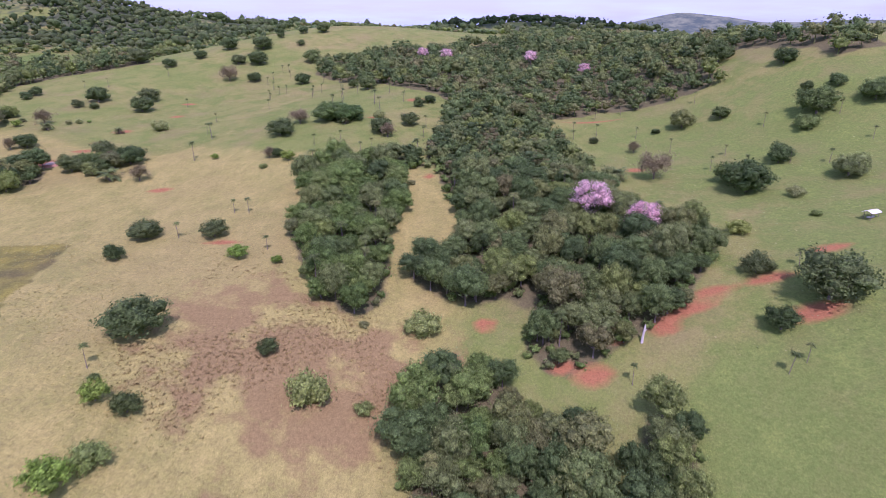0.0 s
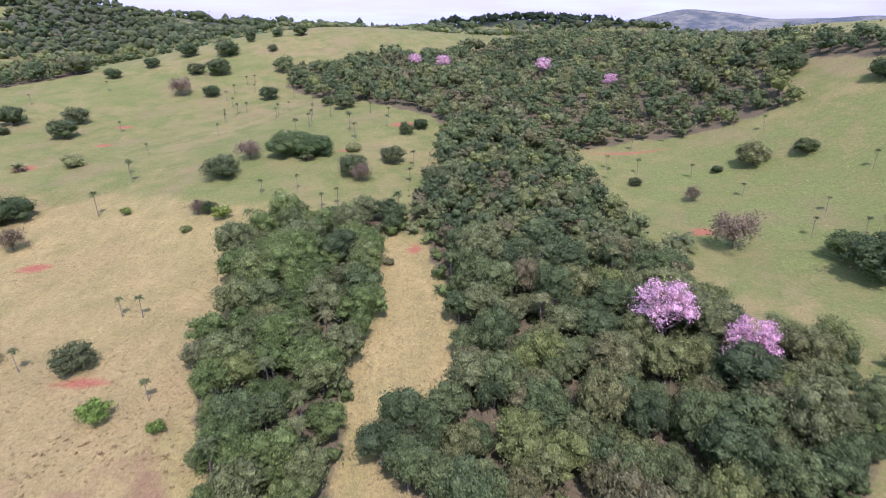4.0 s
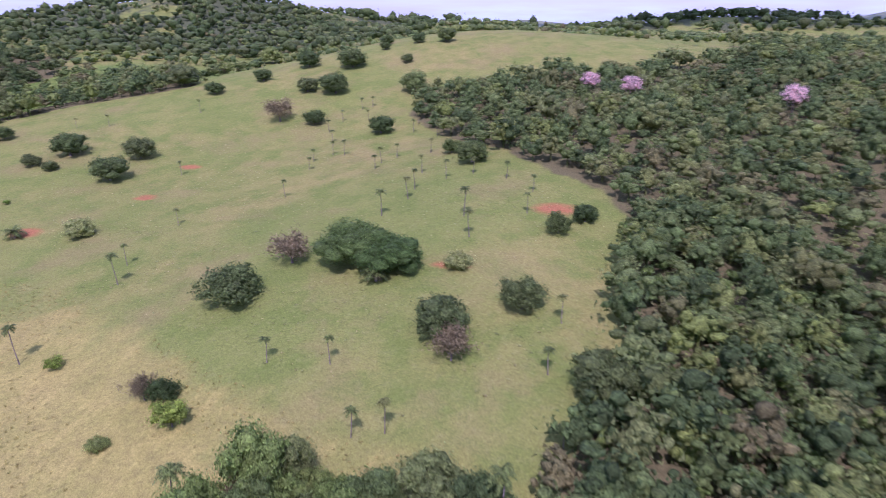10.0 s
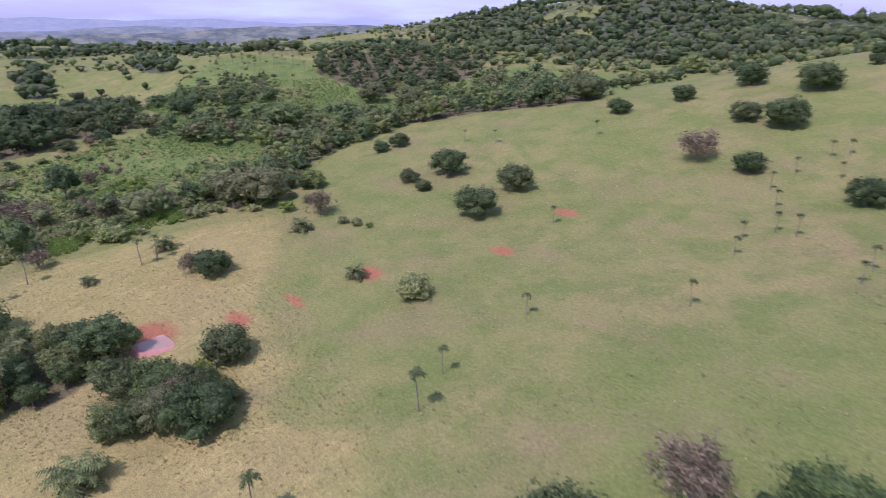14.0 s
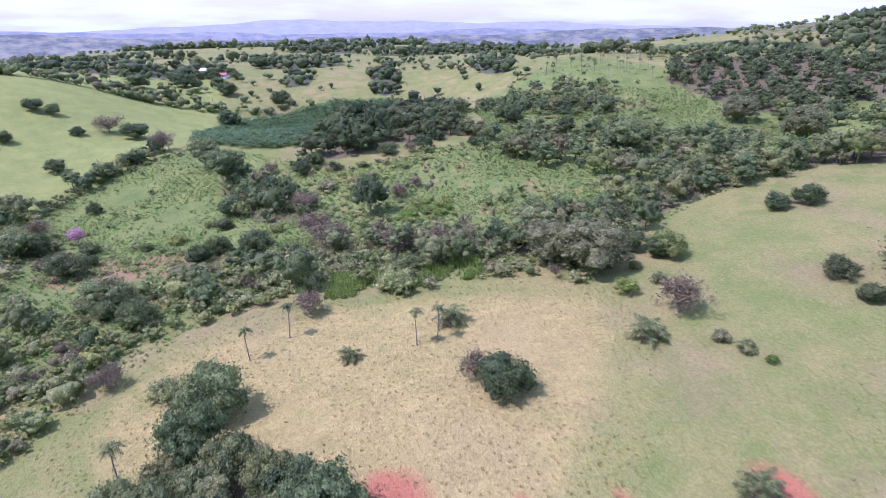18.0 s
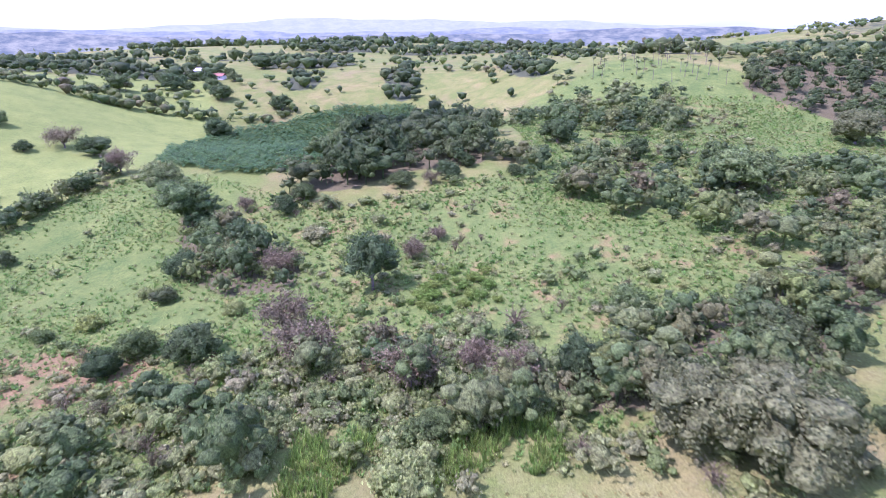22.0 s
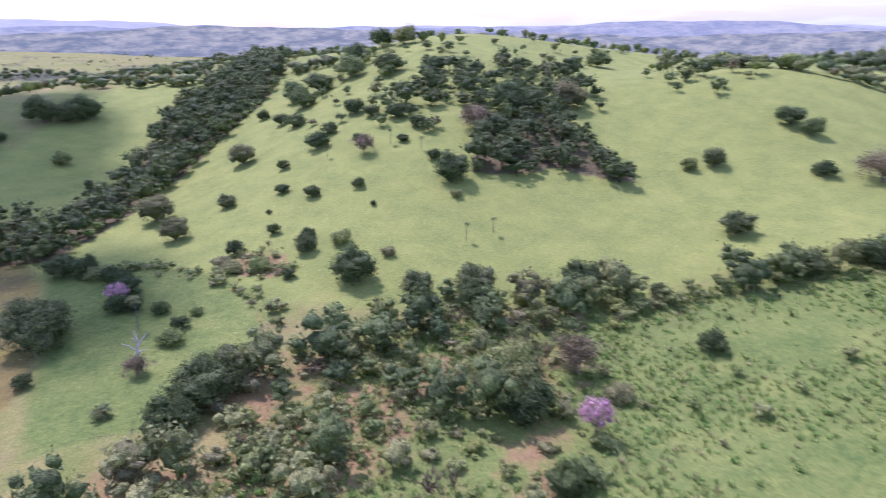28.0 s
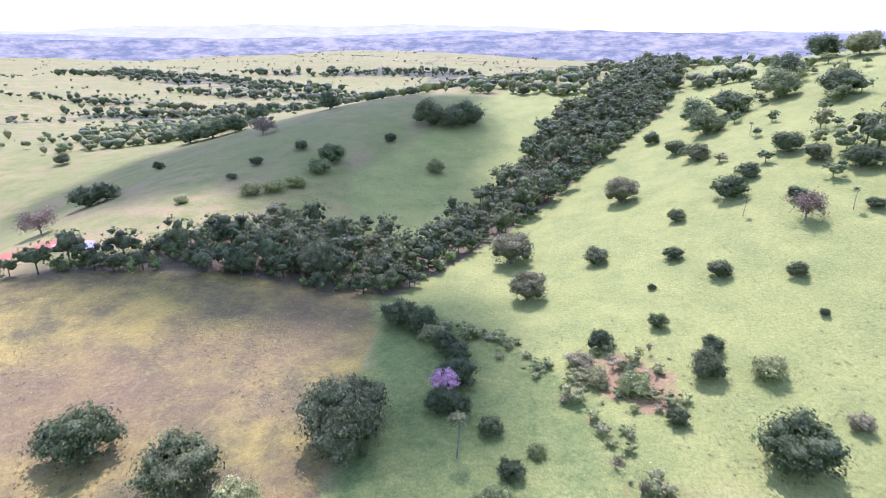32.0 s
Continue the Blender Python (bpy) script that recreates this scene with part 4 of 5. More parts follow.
def tuft(seed, blades=7, tall=0.6, spread=0.45):
    """A tussock: a few bent grass blades from one root."""
    r = np.random.default_rng(seed)
    V, F = [], []
    for k in range(blades):
        a = k * 2.4 + r.uniform(-0.4, 0.4)
        d, s = np.array([math.cos(a), math.sin(a), 0]), np.array([-math.sin(a), math.cos(a), 0]) * 0.1
        V += [d * 0.08 - s, d * 0.08 + s, d * spread * r.uniform(0.6, 1.2) + (0, 0, tall * r.uniform(0.6, 1.1))]
        F.append((3 * k, 3 * k + 1, 3 * k + 2))
    return np.array(V), np.array(F)


BLOOMS = [(44.1, 167.1), (56.5, 159.7), (-291.5, 143), (-229.3, 67.2), (82.4, 362.7), (55.6, 398.8), (2.2, 408.2), (-13.2, 415.7)]


def clear(x, y, gap=4.5):
    return all((x - a) ** 2 + (y - b) ** 2 > gap * gap for a, b in BLOOMS)


# ---- woods ----
rows = []
for poly, gap, seed in ((GROVE, 5.2, 2), (LOWER, 5.2, 3), (LOWER_EAST, 5.2, 4), (HEDGE, 5.2, 5), (KNOLL_WOOD, 5.2, 6), (STRIP, 5.3, 1)):
    for x, y in scatter(poly, gap, seed):
        if not clear(x, y):
            continue
        size, tall = rng.uniform(0.65, 1.2) * (1.25 if rng.uniform() < 0.2 else 1), rng.uniform(0.75, 1.2)
        if poly is STRIP and y > 196:
            rows.append((x, y, size, tall, rng.integers(4)))
        elif rng.uniform() < 0.045:
            put(PALMS[rng.integers(3)], x, y, 1.25)
        elif (poly is GROVE or (poly is LOWER and x < 12)) and rng.uniform() < 0.7:
            put(VINE[rng.integers(3)], x, y, size, tall=tall)
        else:
            put(TREES[rng.integers(6)], x, y, size, tall=tall)

FAR_CROWNS = [joined([lifted(crown(200 + k, 8, 130, 0.29, 1.0, 0.95, low=-0.75, ball=ICO0, spread=(0.35, 0.8), heart=0.58, clump=5), 3.4, 3.8, (1, 1.2, 0.9, 1.1)[k]), tube([(0, 0, -0.4), (0, 0, 4)], [0.2, 0.16], 4)]) for k in range(4)]
MID_SHRUBS = [lifted(crown(210 + k, 5, 76, 0.34, 1.0, 0.8, low=-0.6, ball=ICO0, spread=(0.2, 0.66), heart=0.56, clump=4), 0.95, 2.1, 0.85) for k in range(4)]
LOW_BUSH = [lifted(crown(215 + k, 4, 40, 0.36, 1.0, 0.8, low=-0.6, ball=ICO0, spread=(0.2, 0.66), heart=0.6, clump=5), 0.95, 2.1, 0.9) for k in range(4)]
FLECKS = [lifted(crown(220 + k, 2, 8, 0.5, 1.0, 0.8, core=1.0, low=-0.4, ball=ICO0, clump=3), 2.6, 3.9) for k in range(4)]
TWIGGY = [lifted(bare_crown(230 + k, 1.0, 90), 1.3, 2.0, 0.9) for k in range(2)]
for poly, gap, seed in ((UPPER, 6.2, 11), (GALLERY, 5.8, 12), (HILLWOOD, 6.0, 13), (HILLWOOD_UPPER, 8.5, 35), ([(-428, 2), (-462, -20), (-500, -30), (-490, 30), (-462, 40), (-434, 28)], 13.0, 36), ([(-516, 70), (-560, 60), (-640, 20), (-700, 40), (-640, 90), (-560, 100)], 26.0, 37), (SLOPE, 6.0, 14), (PLANT_WOOD, 6.6, 15), (MIDWOOD, 6.4, 16), (NW_WOOD, 8.5, 18), (NE_WOOD, 7.0, 20), (SCRUB_BAND, 14.0, 19), (STREAM, 7.0, 32), (THICKET, 13.0, 33)):
    for x, y in scatter(poly, gap, seed):
        if clear(x, y, 5):
            rows.append((x, y, (0.55 + 0.95 * rng.uniform() ** 1.5) * (1.45 if poly is PLANT_WOOD else 1), rng.uniform(0.75, 1.25), rng.integers(4)))
for x, y in scatter([(-295, -32), (-332, -122), (-377, -152), (-415, -68), (-403, 17), (-359, 5), (-330, 12)], 15.0, 29, 0.6):
    rows.append((x, y, rng.uniform(0.5, 1.1), rng.uniform(0.7, 1.0), rng.integers(4)))
for x, y in scatter(NW_VALLEY, 8.6, 17, 0.6):
    if math.sin(x / 19 + 2 * math.sin(y / 31)) + math.sin(y / 23) > 0.35:
        rows.append((x, y, rng.uniform(0.6, 1.5), rng.uniform(0.7, 1.1), rng.integers(4)))
wet = [q for q in rows if any(inside(p, np.array(q[0]), np.array(q[1])) for p in (GALLERY, HILLWOOD, HILLWOOD_UPPER, PLANT_WOOD, NW_WOOD))]
rows = [q for q in rows if q not in wet]
stuff("gallery_wood", "very dark green gallery woodland along the stream", "woodland", wet, FAR_CROWNS, LEAF_DARK)
stuff("woodland", "dense dark green mixed woodland canopy on the slopes", "woodland", rows, FAR_CROWNS, LEAF)

rows, bare = [], []
for poly, gap, seed in ((STREAM, 4.4, 21), (THICKET, 4.4, 22), (SCRUB_EDGE, 3.8, 23), (SCRUBLAND, 4.8, 24), (NW_VALLEY, 8.0, 25), (SCRUB_BAND, 3.3, 27), (BROOK, 3.2, 28), (BRUSH_SOUTH, 3.5, 26)):
    for x, y in scatter(poly, gap, seed, 0.55):
        if poly in (SCRUBLAND, NW_VALLEY) and math.sin(x / 14 + 2 * math.sin(y / 21)) + math.sin(y / 17) + rng.normal() * 0.4 < -0.1:
            continue
        if poly is SCRUBLAND and inside(LUSH_VALLEY, np.array(x), np.array(y)) and rng.uniform() < 0.85:
            continue
        if math.hypot(x + 224.5, y - 229.5) < 7 or math.hypot(x + 222.5, y - 251) < 8:
            continue
        row = (x, y, rng.uniform(0.4, 1.3) ** 1.4 * (1.6 if rng.uniform() < 0.12 else 1) * (0.72 if poly in (SCRUBLAND, NW_VALLEY, BRUSH_SOUTH, BROOK) else 1), rng.uniform(0.7, 1.3), rng.integers(4))
        (bare if rng.uniform() < (0.04 if poly in (STREAM, THICKET, BROOK) else 0.09) else rows).append(row)
under = []
for poly, gap, seed in ((GROVE, 4.2, 71), (LOWER, 4.2, 72), (LOWER_EAST, 4.2, 73), (STRIP, 4.4, 74), (GALLERY, 5.5, 75), (HEDGE, 4, 76)):
    for x, y in scatter(poly, gap, seed, 0.5):
        under.append((x, y, rng.uniform(0.8, 1.3), rng.uniform(0.9, 1.5), rng.integers(4)))
stuff("undergrowth", "leafy green undergrowth filling the wood", "undergrowth", under, LOW_BUSH, LEAF_VINE)
stuff("scrub", "tangled grey-green scrub and thicket over the valley side", "scrub", rows, MID_SHRUBS, LEAF_SCRUB)
stuff("bare_scrub", "leafless grey-brown brushwood among the scrub", "scrub", bare, TWIGGY, TWIGS)

r2 = np.random.default_rng(31)
n = 25000
ang, dist = r2.uniform(radians(35), radians(320), n), 380 + 2500 * r2.uniform(0, 1, n) ** 1.8
fx, fy = -150 + dist * np.cos(ang), 180 + dist * np.sin(ang)
keep = r2.uniform(0, 1, n) < np.clip((far_cover(fx, fy) - 0.42) * 2.2, 0.07, 1)
for poly in (UPPER, NW_VALLEY, GALLERY, PLANTATION):
    keep &= ~inside(poly, fx, fy)
fx, fy = fx[keep], fy[keep]
stuff("far_woods", "far woods and hedges on rolling country", "woodland",
      [(x, y, s, t, k) for x, y, s, t, k in zip(fx, fy, r2.uniform(0.7, 1.5, len(fx)), r2.uniform(0.7, 1.1, len(fx)), r2.integers(0, 4, len(fx)))], FLECKS, LEAF)

# wooded hills far off
rows = []
for cx, cy, rx, ry, gap in WOODED_HILLS:
    for x, y in scatter([(cx + rx * math.cos(a * 0.3927), cy + ry * math.sin(a * 0.3927)) for a in range(16)], gap * 1.25, int(gap * 10), 0.5):
        if rng.uniform() > 0.93 * float(glade(x, y)):
            rows.append((x, y, rng.uniform(0.6, 1.75) * gap / 6.6, rng.uniform(0.7, 1.15), rng.integers(4)))
stuff("hill_woods", "dark woodland over the far hills", "woodland", rows, FLECKS, LEAF_DARK)

# ---- grasses ----
TUFTS, LOW_TUFTS = [tuft(300 + k, 11, 0.45, 0.6) for k in range(4)], [tuft(310 + k, 7, 0.2, 0.5) for k in range(4)]


def meadow(name, label, poly, gap, seed, mat, shapes, lo, hi, patch):
    """Tussocks over a field, thick in some patches and thin in others."""
    items = []
    for x, y in scatter(poly, gap, seed, 0.5):
        v = math.sin(x / 9.0 + 2 * math.sin(y / 12.0)) + math.sin(y / 7.5 + 1.5 * math.sin(x / 10.0 + 1))
        if v + rng.normal() * 0.6 > patch:
            items.append((x, y, rng.uniform(lo, hi), rng.uniform(0.8, 1.3), rng.integers(4)))
    stuff(name, label, "grass", items, shapes, mat)


NEAR_DRY = [(-112, 255), (-76, 242), (-36, 226), (-5, 226), (5, 200), (5, 150), (10, 128), (-5, 108), (-4, 62), (-75, 62), (-120, 120), (-160, 200)]
meadow("straw_grass", "pale straw-coloured dry grass tussocks", NEAR_DRY, 1.6, 41, GRASSY, LOW_TUFTS, 0.45, 0.9, -0.3)
meadow("knoll_grass", "dry straw grass tussocks on the knoll", DRY_KNOLL, 1.5, 42, GRASSY, LOW_TUFTS, 0.45, 0.9, -0.9)
meadow("south_grass", "yellowing tussocks on the rounded hill", DRY_SOUTH, 1.7, 43, TUFT_GREEN, LOW_TUFTS, 0.4, 0.9, 0.2)
meadow("seed_grass", "tall mauve-brown seeding grass", BROWN_PATCH, 1.1, 44, MAUVE, LOW_TUFTS, 0.6, 1.3, 0.3)
meadow("pasture_grass", "short green pasture tussocks", [(-170, 300), (-112, 256), (-20, 228), (0, 250), (0, 300), (-60, 370), (-150, 400), (-210, 350), (-200, 290)], 2.3, 45, TUFT_GREEN, LOW_TUFTS, 0.4, 0.9, -0.2)
meadow("east_grass", "short green pasture tussocks", [(50, 110), (130, 90), (150, 200), (135, 280), (60, 285), (60, 200), (75, 160)], 2.4, 46, TUFT_GREEN, LOW_TUFTS, 0.4, 0.9, -0.2)
meadow("lush_grass", "rank bright green grass and weeds", SCRUBLAND, 1.45, 47, LUSH, TUFTS, 0.6, 1.5, -0.6)
meadow("valley_grass", "fresh green pasture tussocks", [(-215, 26), (-251, -23), (-344, 29), (-386, 133), (-310, 108), (-263, 82)], 2.4, 48, TUFT_GREEN, LOW_TUFTS, 0.4, 0.9, -0.1)
WEEDS = [lifted(crown(340 + k, 1, 22, 0.7, 1.0, 0.9, core=0.7, ball=ICO0, clump=2), 0.35, 1.0, 0.8) for k in range(4)]
stuff("weeds", "knee-high leafy weeds and brambles in rank grass", "weeds",
      [(x, y, rng.uniform(0.5, 1.9), rng.uniform(0.6, 1.1), rng.integers(4)) for x, y in scatter(SCRUBLAND, 2.5, 51, 0.6)
       if (rng.uniform() < 0.45 or not inside(LUSH_VALLEY, np.array(x), np.array(y))) and math.sin(x / 11 + 2 * math.sin(y / 8)) + math.sin(y / 9 + 1) + rng.normal() * 0.7 > -0.3], WEEDS, LUSH)
stuff("plantation", "rows of broad-leaved dark green plantation crop", "crop",
      [(x, y, rng.uniform(0.8, 1.2), 1.0, rng.integers(3)) for x, y in scatter(PLANTATION, 3.0, 49, 0.2)], [lifted(palm_head(320 + k, 10, 2.3, 0.8, 4), 1.6) for k in range(3)], BANANA)
CORN = [tuft(330 + k, 10, 2.0, 0.8) for k in range(3)]
stuff("cane", "patches of bright green cane in the scrub", "crop", [(x, y, rng.uniform(0.8, 1.3), 1.0, rng.integers(3)) for poly in
      ([(-219, 223), (-231, 225), (-229, 236), (-218, 233)], [(-217, 242), (-230, 247), (-229, 259), (-217, 258)])
      for x, y in scatter(poly, 0.9, 50, 0.6) if math.sin(x / 2.3 + 2 * math.sin(y / 3.1)) + math.sin(y / 2.7) > -0.8], CORN, LEAF_BRIGHT)

for x, y in scatter([(-271, 241), (-285, 248), (-280, 261), (-262, 259), (-261, 246)], 3.6, 52, 0.6):
    put(BRIGHT[rng.integers(2)], x, y, rng.uniform(0.5, 1.0), tall=0.8)


def single(kinds, places):
    for x, y, size in places:
        put(kinds[rng.integers(len(kinds))], x, y, size * rng.uniform(0.94, 1.06), tall=rng.uniform(0.85, 1.1))


# ---- single plants: where each stands, and its size ----
single(BARE, [(-39.6, 213.2, 0.97)])   # dry field
single(BARE, [(75.0, 208.4, 1.62), (77.4, 241.7, 0.86)])   # east
single(BARE, [(-181.4, 249.2, 0.83), (-190.2, 287.9, 1.44), (-196.8, 186.9, 0.81), (-131.0, 233.0, 1.2)])   # knoll
single(BARE, [(-111.8, 215.4, 1.23), (-22.5, 243.1, 1.04), (-66.8, 227.9, 0.79), (-63.4, 267.9, 1.44), (-131.0, 380.0, 1.74)])   # pasture
single(BARE, [(-304.3, 11.7, 1.14), (-105.1, -2.9, 1.51), (-345.6, 13.1, 1.97), (-127.0, -115.8, 1.69)])   # south
single(BARE, [(-265.0, 218.5, 1.47), (-231.8, 99.1, 0.67), (-292.1, 244.5, 0.85), (-300.3, 251.1, 0.70), (-297.3, 213.4, 1.22), (-213.5, 220.7, 0.99), (-235.3, 256.2, 1.16), (-239.7, 240.7, 1.38), (-241.3, 250.9, 1.00), (-338.7, 252.7, 0.72), (-229.4, 175.6, 1.65), (-339.3, 197.1, 0.84), (-251.9, 223.9, 1.51), (-392.4, 141.7, 1.84), (-300.7, 127.4, 1.31), (-432.1, 104.4, 1.90)])   # west
single(DARK, [(-259.4, 12.9, 0.88), (-176.9, 23.3, 1.23), (-290.8, -82.6, 0.87), (-212.7, -122.3, 2.10), (-202.6, -122.3, 2.10), (-219.8, -126.6, 2.10), (-75.5, -169.4, 2.10), (-64.2, -165.2, 2.10), (-84.6, -178.5, 2.10), (-82.8, -214.9, 2.05)])   # south
single(DARK, [(-276.3, 79.0, 1.36), (-198.3, 90.6, 1.36), (-270.8, 60.1, 0.84), (-287.3, 89.4, 1.01), (-299.3, 94.0, 1.39), (-273.6, 53.4, 0.56), (-255.3, 50.6, 0.66), (-320.7, 43.2, 1.53)])   # west
single(DARK, [(-240.4, 112.4, 1.45), (-246, 108, 1.2), (-236, 117, 1.1), (-322.2, 102.7, 1.3), (-295.9, 98.8, 1.05), (-285.1, 133.8, 1.35)])   # brook
single([FIG], [(-49.5, 269.0, 1.15)])   # pasture
single(BRIGHT, [(-60.6, 73.5, 2.10), (-58.4, 223.7, 1.43), (-62.6, 91.7, 1.40), (-43.7, 146.0, 0.88), (-54.2, 148.2, 1.64)])   # dry field
single(BRIGHT, [(-8.7, 212.8, 0.65)])   # east
single(BRIGHT, [(-199.4, 282.2, 1.32), (-136.0, 237.8, 1.25)])   # knoll
single(BRIGHT, [(-89.8, 232.6, 0.95), (-171.9, 293.4, 0.56)])   # pasture
single(PINK, [(42.9, 165.3, 1.34), (55.3, 158.3, 1.27), (82.9, 364.4, 0.95), (56.2, 402.1, 1.05), (2.2, 412.2, 1.05), (-13.5, 420.6, 1.0)])   # east
single(PINK, [(-291.5, 143.0, 0.62), (-229.2, 66.5, 0.54)])   # west
single(LOW_PALMS, [(56.8, 201.0, 1.63), (61.8, 208.6, 1.55)])   # east
single(LOW_PALMS, [(-184.1, 279.2, 1.28), (-193.9, 228.9, 0.77), (-200.1, 247.9, 1.17), (-197.2, 203.7, 0.84), (-201.6, 289.8, 0.68), (-149.0, 275.9, 0.90)])   # knoll
single(LOW_PALMS, [(-123.7, 216.8, 1.54), (-42.5, 262.2, 1.01)])   # pasture
single(LOW_PALMS, [(-226.8, 109.7, 0.56), (-206.4, 106.3, 0.91), (-228.6, 257.4, 0.84), (-332.4, 222.0, 1.32)])   # west
single(OLIVE, [(-212.1, 279.7, 2.05), (-219.4, 274.0, 1.71), (-310.0, 402.6, 2.10), (-363.8, 410.9, 2.10)])   # north west
single(OLIVE, [(-243.2, 28.5, 1.10), (-239.7, 4.7, 1.43), (-271.7, -27.4, 1.31)])   # south
single(PALMS, [(-67.9, 99.2, 0.72), (-47.9, 153.1, 0.72), (-75.7, 161.7, 0.72), (-60.6, 178.9, 0.72), (-65.3, 179.6, 0.72)])   # dry field
single(PALMS, [(-4.1, 229.5, 0.72), (-7.8, 243.5, 0.72), (39.2, 106.4, 0.72), (67.4, 100.8, 0.72), (-7.3, 256.4, 0.72), (71.3, 102.2, 0.72), (91.5, 239.8, 0.72), (57.2, 262.2, 0.72), (83.2, 258.8, 0.72), (85.0, 132.4, 0.72), (-19.0, 294.2, 0.72), (72.6, 289.7, 0.72), (-19.6, 306.7, 0.72), (113.7, 276.4, 0.72), (85.4, 292.3, 0.72), (108.9, 288.2, 0.72), (86.5, 319.6, 0.72), (105.4, 205.2, 0.72), (95.4, 209.9, 0.72), (128.0, 195.7, 0.72), (118.7, 202.0, 0.72), (105.0, 221.0, 0.72), (146.5, 203.8, 0.72), (124.3, 233.9, 0.72), (146.6, 224.5, 0.72), (68.3, 267.1, 0.72), (59.2, 271.7, 0.72)])   # east
single(PALMS, [(-194.6, 241.0, 1.00), (-195.3, 244.8, 1.00), (-199.2, 210.8, 1.00), (-205.0, 217.4, 1.00)])   # knoll
single(PALMS, [(-206.2, 354.2, 0.72)])   # north west
single(PALMS, [(-29.2, 281.6, 1.00), (-32.9, 291.5, 1.00), (-98.0, 232.9, 1.00), (-52.6, 290.9, 1.00), (-99.7, 258.2, 1.00), (-49.7, 301.5, 1.00), (-50.3, 308.6, 0.72), (-27.3, 227.4, 0.72), (-31.6, 225.9, 0.72), (-87.7, 307.4, 0.72), (-40.9, 239.0, 0.72), (-51.5, 238.0, 0.72), (-70.6, 330.9, 0.72), (-71.0, 337.4, 0.72), (-57.4, 345.4, 0.72), (-67.7, 342.4, 0.72), (-94.1, 333.7, 0.72), (-97.3, 342.6, 0.72), (-88.9, 348.7, 0.72), (-93.4, 349.4, 0.72), (-61.3, 366.0, 0.72), (-72.2, 372.0, 0.72), (-100.0, 362.7, 0.72), (-104.5, 266.3, 0.72), (-105.7, 371.9, 0.72), (-27.6, 314.9, 0.72), (-105.2, 383.4, 0.72), (-43.9, 316.0, 0.72), (-37.5, 319.7, 0.72), (-102.0, 396.0, 0.72)])   # pasture
single(PALMS, [(-99.0, 399.4, 0.72), (-53.0, 322.7, 0.72), (-168.9, 381.3, 0.72), (-195.3, 359.3, 0.72), (-73.2, 381.0, 0.72), (-95.0, 385.1, 0.72), (-108.0, 288.2, 0.72), (-136.9, 326.4, 0.72)])   # pasture
single(PALMS, [(-293.9, 4.2, 0.72), (-314.6, 10.3, 0.72), (-321.3, 20.2, 0.72), (-315.5, -57.0, 0.72), (-374.3, -124.3, 0.72)])   # south
single(PALMS, [(-232.4, 80.7, 1.00), (-309.0, 72.6, 0.72), (-317.5, 72.3, 0.72)])   # west
single(SHRUBS, [(-37.7, 207.6, 1.41), (-57.2, 79.0, 1.56), (-26.6, 101.5, 2.10), (-66.7, 218.6, 0.85), (-65.3, 96.5, 0.53)])   # dry field
single(SHRUBS, [(-12.3, 189.5, 0.77), (-10.6, 196.1, 0.80), (-15.9, 100.4, 1.05), (-4.6, 123.2, 2.10), (-18.4, 123.5, 0.62), (81.0, 154.9, 1.62), (103.7, 158.9, 0.78), (107.0, 175.6, 1.40), (134.1, 222.4, 2.10)])   # east
single(SHRUBS, [(-179.7, 289.6, 0.86), (-191.6, 198.2, 1.49), (-131.7, 279.7, 2.10), (-156.4, 221.8, 1.91), (-160.1, 226.0, 1.95)])   # knoll
single(SHRUBS, [(-209.1, 288.4, 0.73)])   # north west
single(SHRUBS, [(-175.9, 291.4, 0.85), (-28.6, 269.3, 1.42)])   # pasture
single(SHRUBS, [(-139.9, -18.9, 1.06), (-157.3, -29.7, 1.77), (-163.0, -34.3, 1.79), (-168.0, -41.5, 1.83), (-171.0, -57.0, 2.10)])   # south
single(SHRUBS, [(-219.7, 81.7, 0.28), (-278.8, 206.3, 1.21), (-237.8, 89.9, 1.32), (-207.1, 94.0, 1.76), (-288.0, 71.3, 0.95), (-281.9, 175.7, 1.43), (-243.2, 79.2, 0.72), (-278.7, 167.5, 1.22), (-280.1, 60.3, 1.47), (-295.6, 182.5, 1.01), (-219.0, 238.8, 2.10), (-313.7, 220.0, 1.79), (-258.6, 63.6, 1.37), (-253.1, 61.3, 1.11), (-251.3, 56.2, 1.15), (-301.7, 137.0, 1.28), (-317.5, 51.8, 0.87)])   # west
single(LONE, [(-24.3, 215.4, 0.64), (-31.0, 213.3, 0.83), (-56.6, 90.5, 0.80), (-37.2, 111.9, 0.73), (-64.5, 111.8, 2.00), (-86.4, 146.9, 0.84), (-65.6, 162.3, 1.14), (-85.3, 162.5, 1.29)])   # dry field
single(LONE, [(-10.9, 215.4, 0.67), (0.1, 241.0, 1.36), (-14.2, 258.7, 1.13), (71.3, 112.5, 1.05), (83.9, 117.9, 2.10), (64.9, 257.3, 0.64), (75.4, 133.0, 1.05), (-11.3, 286.9, 0.78), (91.9, 259.5, 0.56), (102.1, 257.8, 1.54), (3.1, 292.4, 0.49), (-6.3, 293.4, 0.89), (104.0, 302.5, 1.07), (92.9, 308.3, 0.80), (96.9, 186.0, 2.10), (96.2, 197.3, 1.45), (127.3, 184.1, 1.47), (116.3, 204.9, 1.24), (133.4, 347.1, 1.00), (141.1, 229.7, 2.10), (159.8, 226.2, 1.79), (115.9, 253.6, 1.09), (154.9, 242.1, 0.97), (146.0, 247.0, 0.75), (149.6, 274.4, 1.46), (154.7, 426.6, 1.74), (136.9, 311.2, 2.10)])   # east
